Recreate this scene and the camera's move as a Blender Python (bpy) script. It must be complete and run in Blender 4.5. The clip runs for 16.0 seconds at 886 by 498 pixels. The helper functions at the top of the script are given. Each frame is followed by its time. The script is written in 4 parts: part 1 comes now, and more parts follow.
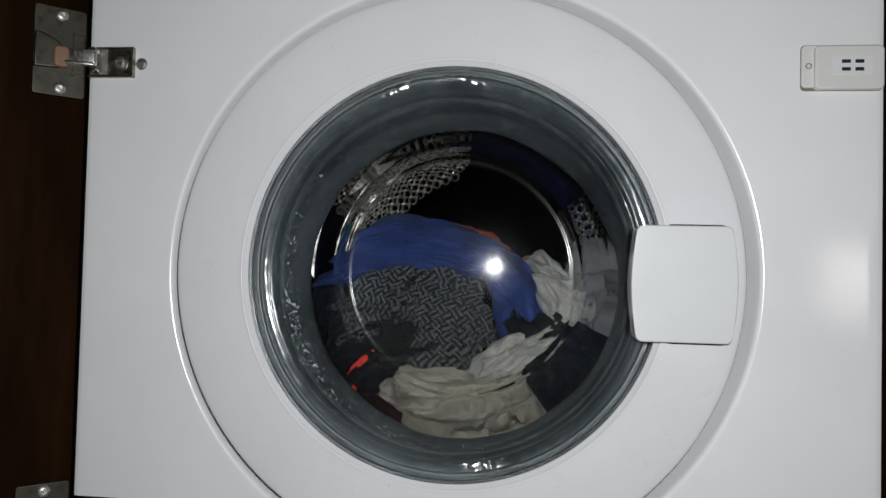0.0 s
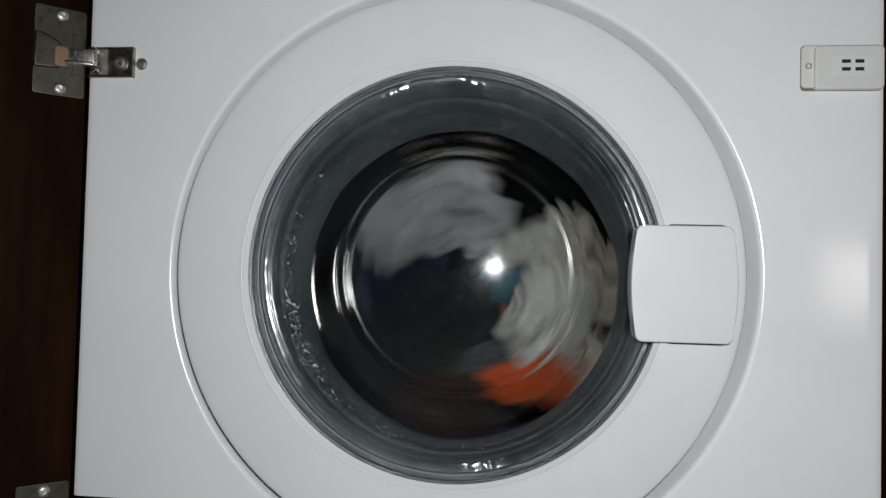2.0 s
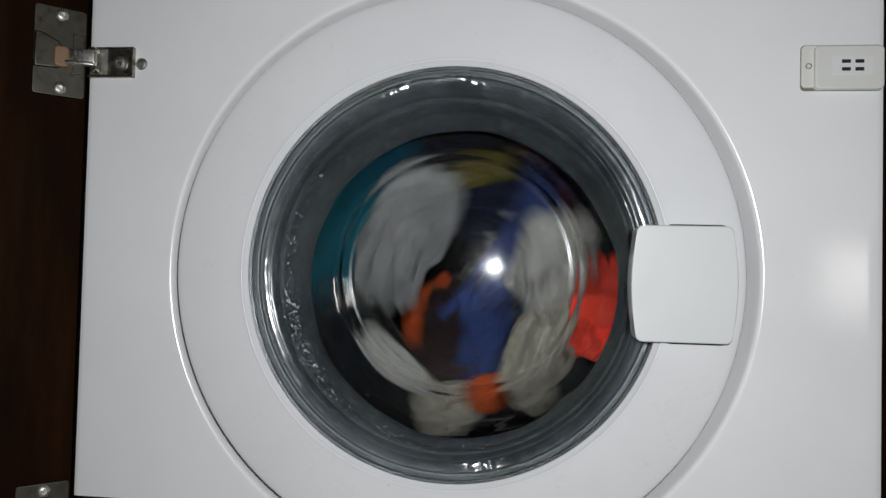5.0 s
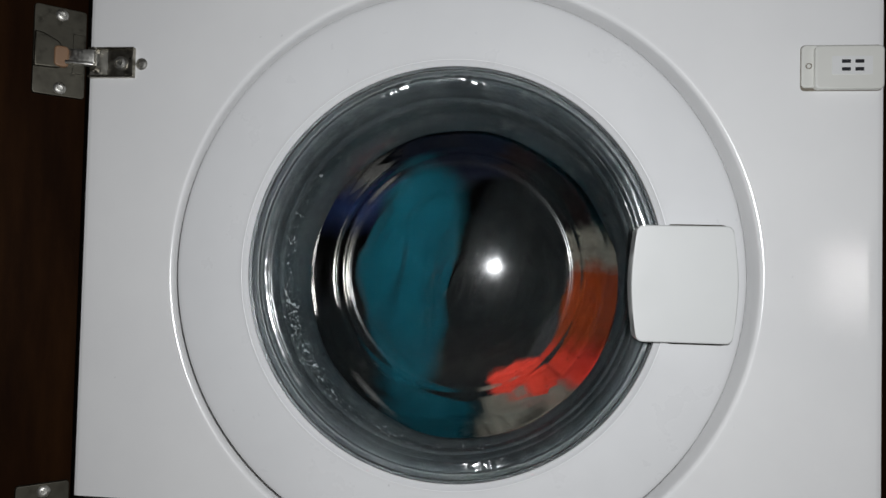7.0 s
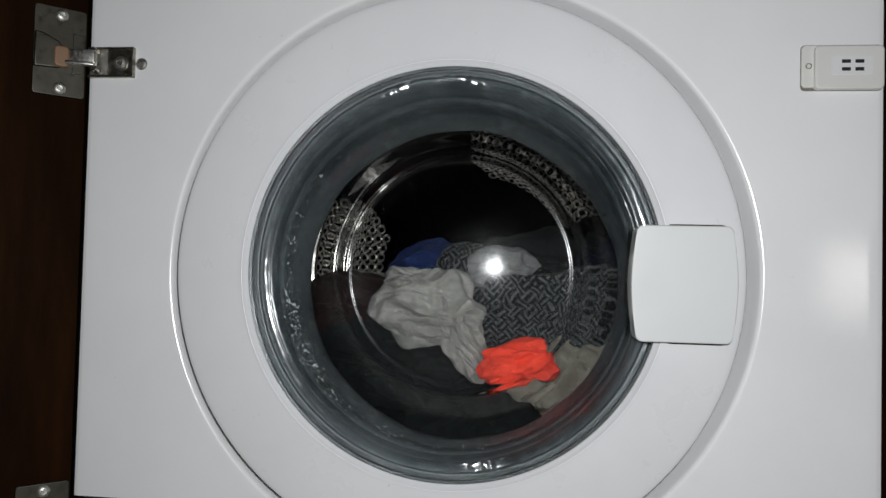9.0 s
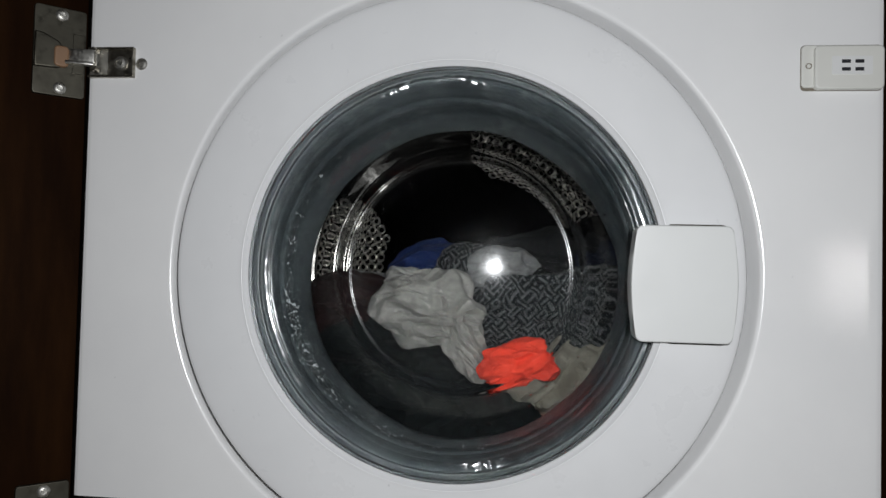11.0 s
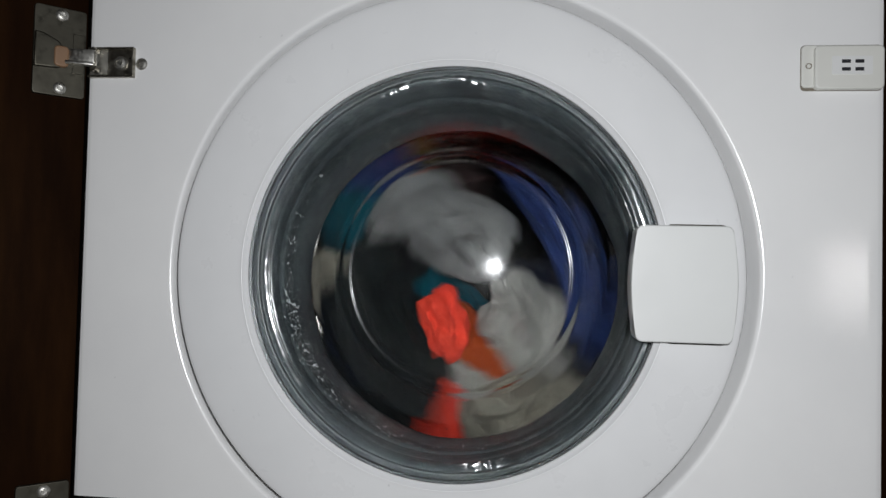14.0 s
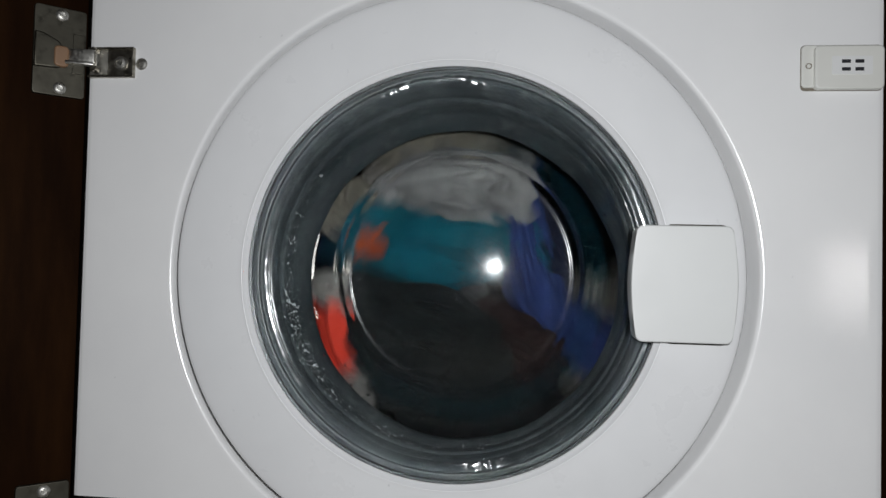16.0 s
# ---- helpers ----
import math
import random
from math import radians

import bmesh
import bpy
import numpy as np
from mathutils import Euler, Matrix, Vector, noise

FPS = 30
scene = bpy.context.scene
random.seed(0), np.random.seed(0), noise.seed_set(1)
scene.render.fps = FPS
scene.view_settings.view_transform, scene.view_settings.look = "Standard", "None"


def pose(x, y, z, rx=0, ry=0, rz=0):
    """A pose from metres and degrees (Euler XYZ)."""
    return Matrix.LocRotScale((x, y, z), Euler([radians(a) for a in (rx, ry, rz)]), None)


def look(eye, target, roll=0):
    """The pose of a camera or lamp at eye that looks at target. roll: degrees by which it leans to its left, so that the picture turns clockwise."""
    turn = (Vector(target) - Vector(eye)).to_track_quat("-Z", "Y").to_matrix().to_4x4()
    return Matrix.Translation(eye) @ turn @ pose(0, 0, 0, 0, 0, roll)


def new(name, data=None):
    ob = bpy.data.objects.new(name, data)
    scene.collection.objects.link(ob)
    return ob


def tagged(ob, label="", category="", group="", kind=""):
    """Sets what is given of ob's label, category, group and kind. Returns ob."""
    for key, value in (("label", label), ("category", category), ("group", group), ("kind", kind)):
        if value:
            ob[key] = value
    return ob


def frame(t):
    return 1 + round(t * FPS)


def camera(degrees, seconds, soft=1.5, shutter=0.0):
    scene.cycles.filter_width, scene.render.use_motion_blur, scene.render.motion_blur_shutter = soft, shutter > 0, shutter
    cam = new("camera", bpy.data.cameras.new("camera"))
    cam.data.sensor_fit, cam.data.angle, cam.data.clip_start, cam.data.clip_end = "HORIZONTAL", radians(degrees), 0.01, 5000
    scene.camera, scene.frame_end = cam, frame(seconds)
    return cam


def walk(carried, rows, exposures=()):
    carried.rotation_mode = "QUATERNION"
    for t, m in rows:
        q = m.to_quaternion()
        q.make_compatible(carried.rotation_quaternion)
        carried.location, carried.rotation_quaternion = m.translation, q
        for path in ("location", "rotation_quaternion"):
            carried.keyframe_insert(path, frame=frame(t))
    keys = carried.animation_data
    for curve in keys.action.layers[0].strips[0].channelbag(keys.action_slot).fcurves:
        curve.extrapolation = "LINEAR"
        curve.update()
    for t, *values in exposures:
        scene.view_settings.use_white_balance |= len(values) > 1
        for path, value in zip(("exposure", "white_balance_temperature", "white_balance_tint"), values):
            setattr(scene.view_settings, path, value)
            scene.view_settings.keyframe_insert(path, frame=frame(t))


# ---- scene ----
K = 0.947  # all that is round is drawn in these units
YP = 0.0258  # the front panel lies this far behind the door ring
Z0 = 0.43  # height of the porthole's centre over the floor

cam = camera(62, 16.0, soft=1.5, shutter=1.2)
YAW, TILT, ROLL = radians(-6.452), radians(1.714), 1.362
EYE = Vector((0.0534, -0.5177, Z0 + 0.0015))
AIM = EYE + Vector((math.sin(YAW) * math.cos(TILT), math.cos(YAW) * math.cos(TILT), math.sin(TILT)))
walk(cam, [(0.0, look(EYE, AIM, ROLL)), (16.0, look(EYE, AIM, ROLL))])

# ---- light: the phone's own lamp beside its lens, and a faint lit doorway behind ----
world = bpy.data.worlds.new("night_room")
world.use_nodes = True
world.node_tree.nodes["Background"].inputs[0].default_value = (0.75, 0.85, 1.0, 1)
world.node_tree.nodes["Background"].inputs[1].default_value = 0.0
scene.world = world


def lamp(name, kind, power, colour, m, size=0.004, tall=None):
    data = bpy.data.lights.new(name, kind)
    data.energy, data.color = power, colour
    if kind == "AREA":
        data.shape, data.size, data.size_y = "RECTANGLE", size, tall or size
    else:
        data.shadow_soft_size = size
    ob = new(name, data)
    ob.matrix_world = m
    return ob


lamp("phone_lamp", "POINT", 9.0, (0.952, 0.971, 0.998), pose(0.068, EYE.y + 0.004, Z0 + 0.025), 0.0045)
lamp("doorway_light", "AREA", 1.3, (1.0, 0.97, 0.94), look((1.375, -2.62, 0.43), (0.277, 0.026, 0.427)), 0.13, 0.26)
scene.view_settings.exposure = 0.0


# ---- materials ----
def material(name):
    m = bpy.data.materials.new(name)
    m.use_nodes = True
    return m, m.node_tree.nodes, m.node_tree.links, m.node_tree.nodes["Principled BSDF"]


def coords(nodes, links, scale=(1, 1, 1)):
    tc, mp = nodes.new("ShaderNodeTexCoord"), nodes.new("ShaderNodeMapping")
    mp.inputs["Scale"].default_value = scale
    links.new(tc.outputs["Object"], mp.inputs[0])
    return mp.outputs[0]


def noise_tex(nodes, links, vec, scale, detail=4, rough=0.6):
    n = nodes.new("ShaderNodeTexNoise")
    n.inputs["Scale"].default_value, n.inputs["Detail"].default_value, n.inputs["Roughness"].default_value = scale, detail, rough
    links.new(vec, n.inputs["Vector"])
    return n.outputs["Fac"]


def ramp(nodes, links, fac, stops):
    r = nodes.new("ShaderNodeValToRGB")
    e = r.color_ramp.elements
    while len(e) < len(stops):
        e.new(0.5)
    for k, (at, c) in enumerate(stops):
        e[k].position, e[k].color = at, (*c, 1) if len(c) == 3 else c
    links.new(fac, r.inputs[0])
    return r.outputs[0]


def bump(nodes, links, bsdf, fac, strength, dist):
    b = nodes.new("ShaderNodeBump")
    b.inputs["Strength"].default_value, b.inputs["Distance"].default_value = strength, dist
    links.new(fac, b.inputs["Height"])
    links.new(b.outputs[0], bsdf.inputs["Normal"])


def grey3(v):
    return (v, v, v)


def painted(name, low, high, rough):
    """Paint or plastic with faint clouding, uneven gloss and tiny specks of dirt."""
    m, nodes, links, b = material(name)
    v = coords(nodes, links)
    cloud = noise_tex(nodes, links, v, 9, 5)
    col = ramp(nodes, links, cloud, [(0.3, low), (0.7, high)])
    speck = ramp(nodes, links, noise_tex(nodes, links, v, 170, 1), [(0.80, grey3(1)), (0.83, grey3(0.55))])
    mix = nodes.new("ShaderNodeMixRGB")
    mix.blend_type, mix.inputs[0].default_value = "MULTIPLY", 0.35
    links.new(col, mix.inputs[1]), links.new(speck, mix.inputs[2])
    links.new(mix.outputs[0], b.inputs["Base Color"])
    links.new(ramp(nodes, links, noise_tex(nodes, links, v, 30), [(0.3, grey3(rough * 0.85)), (0.7, grey3(rough * 1.2))]), b.inputs["Roughness"])
    bump(nodes, links, b, noise_tex(nodes, links, v, 420, 2), 0.06, 0.0004)
    return m


def metal(name, low, high, rough, scale=60, bumpy=0.1):
    m, nodes, links, b = material(name)
    v = coords(nodes, links)
    n = noise_tex(nodes, links, v, scale, 6)
    links.new(ramp(nodes, links, n, [(0.3, low), (0.7, high)]), b.inputs["Base Color"])
    b.inputs["Metallic"].default_value = 1.0
    links.new(ramp(nodes, links, noise_tex(nodes, links, v, scale * 3), [(0.3, grey3(rough * 0.7)), (0.7, grey3(rough * 1.3))]), b.inputs["Roughness"])
    bump(nodes, links, b, n, bumpy, 0.0006)
    return m


WHITE_ENAMEL = painted("white_enamel", (0.79, 0.79, 0.79), (0.835, 0.835, 0.83), 0.13)
WHITE_PLASTIC = painted("white_plastic", (0.675, 0.68, 0.685), (0.725, 0.73, 0.735), 0.30)
HANDLE_PLASTIC = painted("handle_plastic", (0.60, 0.61, 0.60), (0.64, 0.65, 0.64), 0.45)
IVORY_PLASTIC = painted("ivory_plastic", (0.66, 0.66, 0.62), (0.72, 0.72, 0.68), 0.42)
LABEL_WHITE = painted("label_white", (0.68, 0.685, 0.68), (0.73, 0.735, 0.73), 0.5)
DARK_SLOT = painted("dark_slot", (0.01, 0.011, 0.014), (0.02, 0.02, 0.025), 0.5)
BLACK_RUBBER = painted("black_rubber", (0.02, 0.02, 0.02), (0.05, 0.05, 0.05), 0.35)
# the drum's steel toned down in colour, so its reflections stay dark
STEEL = metal("dimmed_drum_steel", (0.05, 0.05, 0.048), (0.12, 0.115, 0.11), 0.20, 160, 0.25)
# the drum's steel coloured near black, for the unlit depth behind the glass
SHADED_STEEL = metal("shaded_drum_steel", (0.006, 0.0065, 0.0075), (0.014, 0.0145, 0.016), 0.10)
PUNCHED = metal("punched_steel", (0.55, 0.52, 0.48), (0.92, 0.88, 0.82), 0.30, 90, 0.5)
PUNCHED.node_tree.nodes["Principled BSDF"].inputs["Metallic"].default_value = 0.85
# the same steel darkened to hold down the lamp's glint on the ribs
BEAD = metal("dimmed_bead_steel", (0.06, 0.057, 0.053), (0.19, 0.18, 0.17), 0.15, 140, 0.05)
SATIN = metal("satin_nickel", (0.42, 0.41, 0.38), (0.66, 0.65, 0.61), 0.46, 160, 0.2)
ZINC = metal("zinc_plate", (0.060, 0.056, 0.045), (0.098, 0.092, 0.074), 0.5, 45)
# paler copy of the hinge metal, for the highlight along the arm
EDGE_HIGHLIGHT = metal("edge_highlight", (0.75, 0.73, 0.69), (0.95, 0.93, 0.88), 0.36, 120, 0.1)
NICKEL = metal("nickel", (0.20, 0.185, 0.15), (0.50, 0.47, 0.41), 0.36, 120, 0.3)
BLACK_GAP = painted("dark_gap", (0.008, 0.008, 0.008), (0.014, 0.013, 0.012), 0.8)
TAN_PLASTIC = painted("tan_plastic", (0.17, 0.095, 0.05), (0.25, 0.145, 0.08), 0.5)
ROOM_PAINT = painted("room_paint", (0.10, 0.095, 0.085), (0.14, 0.13, 0.12), 0.8)
CLAMP = painted("clamp_plastic", (0.034, 0.040, 0.044), (0.070, 0.080, 0.085), 0.35)
GRIME = painted("grime", (0.10, 0.085, 0.06), (0.30, 0.27, 0.22), 0.8)
SLIT = painted("grimy_slit", (0.008, 0.007, 0.005), (0.05, 0.043, 0.03), 0.8)
# pale flecks that paint the wet gasket's glints as well as suds
SUDS_GLINTS = painted("suds_and_glints", (0.30, 0.31, 0.32), (0.55, 0.56, 0.57), 0.1)
RIM_RUBBER = painted("rim_rubber", (0.05, 0.05, 0.05), (0.10, 0.10, 0.10), 0.3)
FLOOR_TILE = painted("floor_tile", (0.20, 0.18, 0.16), (0.27, 0.25, 0.22), 0.4)


def rubber():
    """Wet grey rubber with cloudy limescale, blotches and uneven gloss."""
    m, nodes, links, b = material("grey_rubber")
    v = coords(nodes, links)
    base = ramp(nodes, links, noise_tex(nodes, links, v, 13, 6, 0.62), [(0.32, (0.030, 0.039, 0.044)), (0.55, (0.062, 0.075, 0.081)), (0.72, (0.115, 0.130, 0.135))])
    scale = ramp(nodes, links, noise_tex(nodes, links, v, 75, 6, 0.75), [(0.52, grey3(0)), (0.74, grey3(0.75))])
    mix = nodes.new("ShaderNodeMixRGB")
    mix.inputs[2].default_value = (0.21, 0.225, 0.225, 1)
    links.new(scale, mix.inputs[0]), links.new(base, mix.inputs[1])
    links.new(mix.outputs[0], b.inputs["Base Color"])
    links.new(ramp(nodes, links, noise_tex(nodes, links, v, 40, 4), [(0.3, grey3(0.30)), (0.7, grey3(0.50))]), b.inputs["Roughness"])
    bump(nodes, links, b, noise_tex(nodes, links, v, 160, 4, 0.7), 0.22, 0.0010)
    return m


RUBBER = rubber()


def wood():
    m, nodes, links, b = material("dark_wood")
    v = coords(nodes, links, (9, 9, 1.3))
    n = noise_tex(nodes, links, v, 5, 8, 0.65)
    links.new(ramp(nodes, links, n, [(0.25, (0.0055, 0.0019, 0.0006)), (0.5, (0.0125, 0.0046, 0.0013)), (0.75, (0.022, 0.0085, 0.0025))]), b.inputs["Base Color"])
    b.inputs["Roughness"].default_value, b.inputs["Specular IOR Level"].default_value = 0.65, 0.04
    bump(nodes, links, b, n, 0.25, 0.0008)
    return m


WOOD = wood()


def glass(name, tint, rough, smear, ripple=0.0):
    m, nodes, links, b = material(name)
    b.inputs["Base Color"].default_value = (*tint, 1)
    b.inputs["Transmission Weight"].default_value, b.inputs["IOR"].default_value = 1.0, 1.24
    b.inputs["Roughness"].default_value = rough
    if smear:
        v = coords(nodes, links)
        # a wiped, faintly scratched film on the glass
        b.inputs["Coat Roughness"].default_value = 0.13
        links.new(ramp(nodes, links, noise_tex(nodes, links, v, 90, 6, 0.75), [(0.3, grey3(0.05)), (0.7, grey3(0.26))]), b.inputs["Coat Weight"])
        links.new(ramp(nodes, links, noise_tex(nodes, links, v, 55, 6, 0.7), [(0.30, grey3(smear * 0.55)), (0.75, grey3(smear))]), b.inputs["Roughness"])
        bump(nodes, links, b, noise_tex(nodes, links, v, 36 if ripple else 75, 1 if ripple else 3), ripple or 0.006, 0.003 if ripple else 0.0006)
    return m


GLASS = glass("porthole_glass", (0.54, 0.56, 0.555), 0.0, 0.022)
RIPPLED = glass("rippled_rim_glass", (0.62, 0.64, 0.64), 0.0, 0.11, 0.006)
WATER = glass("water_drop", (1, 1, 1), 0.0, 0)


def cloth(name, low, high, weave=900, pattern=None, rough=0.85, specular=0.18):
    """Wet cloth: mottled dye, fine weave and small wrinkles."""
    m, nodes, links, b = material(name)
    v = coords(nodes, links)
    col = ramp(nodes, links, noise_tex(nodes, links, v, 22, 6, 0.65), [(0.3, low), (0.7, high)])
    b.inputs["Roughness"].default_value, b.inputs["Specular IOR Level"].default_value = rough, specular
    b.inputs["Sheen Weight"].default_value = 0.04
    weave_n = noise_tex(nodes, links, v, weave, 2)
    if pattern:
        cell, light = pattern
        chk = nodes.new("ShaderNodeTexChecker")
        chk.inputs["Scale"].default_value = 1 / cell
        warp = nodes.new("ShaderNodeMixRGB")
        nz = nodes.new("ShaderNodeTexNoise")
        nz.inputs["Scale"].default_value = 18
        warp.blend_type, warp.inputs[0].default_value = "ADD", 0.03
        links.new(v, nz.inputs["Vector"]), links.new(v, warp.inputs[1]), links.new(nz.outputs["Color"], warp.inputs[2])
        flat = nodes.new("ShaderNodeMapping")
        flat.inputs["Scale"].default_value = (1, 0.02, 1)
        flat.inputs["Rotation"].default_value = (0, 0.6, 0)
        links.new(warp.outputs[0], flat.inputs[0])
        links.new(flat.outputs[0], chk.inputs["Vector"])
        bands = []
        for axis in ("X", "Z"):
            w = nodes.new("ShaderNodeTexWave")
            w.bands_direction = axis
            w.inputs["Scale"].default_value, w.inputs["Distortion"].default_value = 0.58 / cell, 0.4
            links.new(flat.outputs[0], w.inputs["Vector"])
            bands.append(w.outputs["Fac"])
        pick = nodes.new("ShaderNodeMixRGB")
        links.new(chk.outputs["Fac"], pick.inputs[0]), links.new(bands[0], pick.inputs[1]), links.new(bands[1], pick.inputs[2])
        mask = ramp(nodes, links, pick.outputs[0], [(0.60, grey3(0)), (0.74, grey3(1))])
        worn = nodes.new("ShaderNodeMixRGB")
        worn.blend_type, worn.inputs[0].default_value = "MULTIPLY", 0.7
        links.new(mask, worn.inputs[1]), links.new(ramp(nodes, links, noise_tex(nodes, links, v, 160, 3), [(0.35, grey3(0.2)), (0.6, grey3(1))]), worn.inputs[2])
        mix = nodes.new("ShaderNodeMixRGB")
        mix.inputs[2].default_value = (*light, 1)
        links.new(worn.outputs[0], mix.inputs[0]), links.new(col, mix.inputs[1])
        col = mix.outputs[0]
    links.new(col, b.inputs["Base Color"])
    # creases: ridged noise at two sizes, and the weave
    wr = nodes.new("ShaderNodeTexNoise")
    wr.noise_type = "RIDGED_MULTIFRACTAL"
    wr.inputs["Scale"].default_value, wr.inputs["Detail"].default_value, wr.inputs["Distortion"].default_value = 26, 4, 1.2
    links.new(v, wr.inputs["Vector"])
    part_weave = nodes.new("ShaderNodeMath")
    part_weave.operation, part_weave.inputs[1].default_value = "MULTIPLY", 0.25
    links.new(weave_n, part_weave.inputs[0])
    add = nodes.new("ShaderNodeMath")
    add.operation = "ADD"
    links.new(part_weave.outputs[0], add.inputs[0]), links.new(wr.outputs["Fac"], add.inputs[1])
    bump(nodes, links, b, add.outputs[0], 0.75, 0.0026)
    return m


# ---- mesh helpers ----
def finish(bm, name, mat, parent=None, label="", smooth=True, m=None):
    bmesh.ops.recalc_face_normals(bm, faces=bm.faces)
    me = bpy.data.meshes.new(name)
    bm.to_mesh(me)
    bm.free()
    me.materials.append(mat)
    if smooth:
        me.shade_smooth()
        me.set_sharp_from_angle(angle=radians(38))
    ob = new(name, me)
    if parent:
        ob.parent = parent
    if m is not None:
        ob.matrix_basis = m
    if label:
        ob["label"] = label
    return ob


def part(name, bm, mat, parent, label="", smooth=True, m=None):
    return finish(bm, name, mat, parent, label, smooth, m)


def thing(name, m, label, category, group="", kind=""):
    ob = new(name)
    ob.empty_display_size = 0.02
    ob.matrix_basis = m
    return tagged(ob, label, category, group, kind)


def revolve(profile, segs=128, closed=False):
    """A body of revolution about the y axis from (radius, depth) pairs."""
    bm = bmesh.new()
    rings = []
    for r, y in profile:
        if r < 1e-6:
            rings.append([bm.verts.new((0, y, 0))])
        else:
            rings.append([bm.verts.new((r * math.cos(2 * math.pi * k / segs), y, r * math.sin(2 * math.pi * k / segs))) for k in range(segs)])
    pairs = list(zip(rings, rings[1:])) + ([(rings[-1], rings[0])] if closed else [])
    for a, b in pairs:
        for k in range(segs):
            j = (k + 1) % segs
            q = [a[k % len(a)], a[j % len(a)], b[j % len(b)], b[k % len(b)]]
            q = list(dict.fromkeys(q))
            if len(q) >= 3:
                bm.faces.new(q)
    return bm


def smooth_profile(points, steps=4):
    """Catmull-Rom through (radius, depth) pairs."""
    out = []
    for i in range(len(points) - 1):
        p0, p1, p2, p3 = (Vector(points[max(0, min(len(points) - 1, i + k))]) for k in (-1, 0, 1, 2))
        for s in range(steps):
            t = s / steps
            out.append(tuple(0.5 * (2 * p1 + (p2 - p0) * t + (2 * p0 - 5 * p1 + 4 * p2 - p3) * t * t + (3 * p1 - p0 - 3 * p2 + p3) * t ** 3)))
    out.append(tuple(points[-1]))
    return [(max(0.0, r) * K, y * K) for r, y in out]


def box_bm(x0, x1, y0, y1, z0, z1, bev=0.0, segs=2):
    bm = bmesh.new()
    bmesh.ops.create_cube(bm, size=1)
    for v in bm.verts:
        v.co = ((x0 + x1) / 2 + v.co.x * (x1 - x0), (y0 + y1) / 2 + v.co.y * (y1 - y0), (z0 + z1) / 2 + v.co.z * (z1 - z0))
    if bev:
        bmesh.ops.bevel(bm, geom=list(bm.edges), offset=bev, segments=segs, profile=0.5, affect="EDGES")
    return bm


def plate_bm(outline, y0, y1, bev=0.0, segs=3):
    """An upright plate from an outline in (x, z), front at y0, back at y1, its front rim rounded."""
    bm = bmesh.new()
    front = bm.faces.new([bm.verts.new((x, y0, z)) for x, z in outline])
    got = bmesh.ops.extrude_face_region(bm, geom=[front])
    for v in got["geom"]:
        if isinstance(v, bmesh.types.BMVert):
            v.co.y = y1
    if bev:
        edges = [e for e in bm.edges if all(abs(v.co.y - y0) < 1e-6 for v in e.verts)]
        bmesh.ops.bevel(bm, geom=edges, offset=bev, segments=segs, profile=0.5, affect="EDGES")
        flat = max((f for f in bm.faces if abs(f.calc_center_median().y - y0) < 1e-6), key=lambda f: f.calc_area())
        bmesh.ops.inset_individual(bm, faces=[flat], thickness=bev * 0.4)
    return bm


def rounded(x0, x1, z0, z1, r, bow=0.0, n=6):
    """A rounded rectangle's outline; bow: how far its upright sides swell."""
    pts = []
    for cx, cz, a in ((x1 - r, z1 - r, 0), (x0 + r, z1 - r, 90), (x0 + r, z0 + r, 180), (x1 - r, z0 + r, 270)):
        for k in range(n + 1):
            w = radians(a + 90 * k / n)
            pts.append((cx + r * math.cos(w), cz + r * math.sin(w)))
        if bow and a in (90, 270):
            s, x = (-1, x0) if a == 90 else (1, x1)
            for k in range(1, 8):
                u = k / 8 if a == 90 else 1 - k / 8
                pts.append((x + s * bow * math.sin(math.pi * k / 8), (z1 - r) + (z0 - z1 + 2 * r) * u))
    return pts


def screw_bm(r, h):
    return revolve([(0, -h), (r * 0.25, -h), (r * 0.28, -h * 0.4), (r * 0.45, -h * 0.45), (r * 0.5, -h), (r * 0.8, -h * 0.85), (r, -h * 0.35), (r, 0), (0, 0)], 20)


# ---- the room, closed round the machine ----
def room():
    tagged(finish(box_bm(-1.5, 2.0, -2.6, 0.62, -0.1, 0.0), "floor", FLOOR_TILE, smooth=False), "dull tiled kitchen floor under the machine", "floor", kind="structure")
    tagged(finish(box_bm(-1.5, 2.0, -2.6, 0.62, 2.4, 2.5), "ceiling", ROOM_PAINT, smooth=False), "plain dim ceiling over the dark room", "ceiling", kind="structure")
    for name, b in (("wall_north", (-1.5, 2.0, 0.62, 0.72)), ("wall_south", (-1.5, 1.16, -2.7, -2.6)), ("wall_jamb", (1.56, 2.0, -2.7, -2.6)), ("wall_west", (-1.6, -1.5, -2.7, 0.72)), ("wall_east", (2.0, 2.1, -2.7, 0.72))):
        tagged(finish(box_bm(*b, 0.0, 2.4), name, ROOM_PAINT, smooth=False), "plain dim wall closing the dark room", "wall", kind="structure")
    tagged(finish(box_bm(1.16, 1.56, -2.7, -2.6, 2.03, 2.4), "wall_lintel", ROOM_PAINT, smooth=False), "plain wall over the lit doorway", "wall", kind="structure")



room()

# ---- the washing machine ----
LEFT, RIGHT, LOW, TOP = -0.2940, 0.3012, -0.1795, 0.395


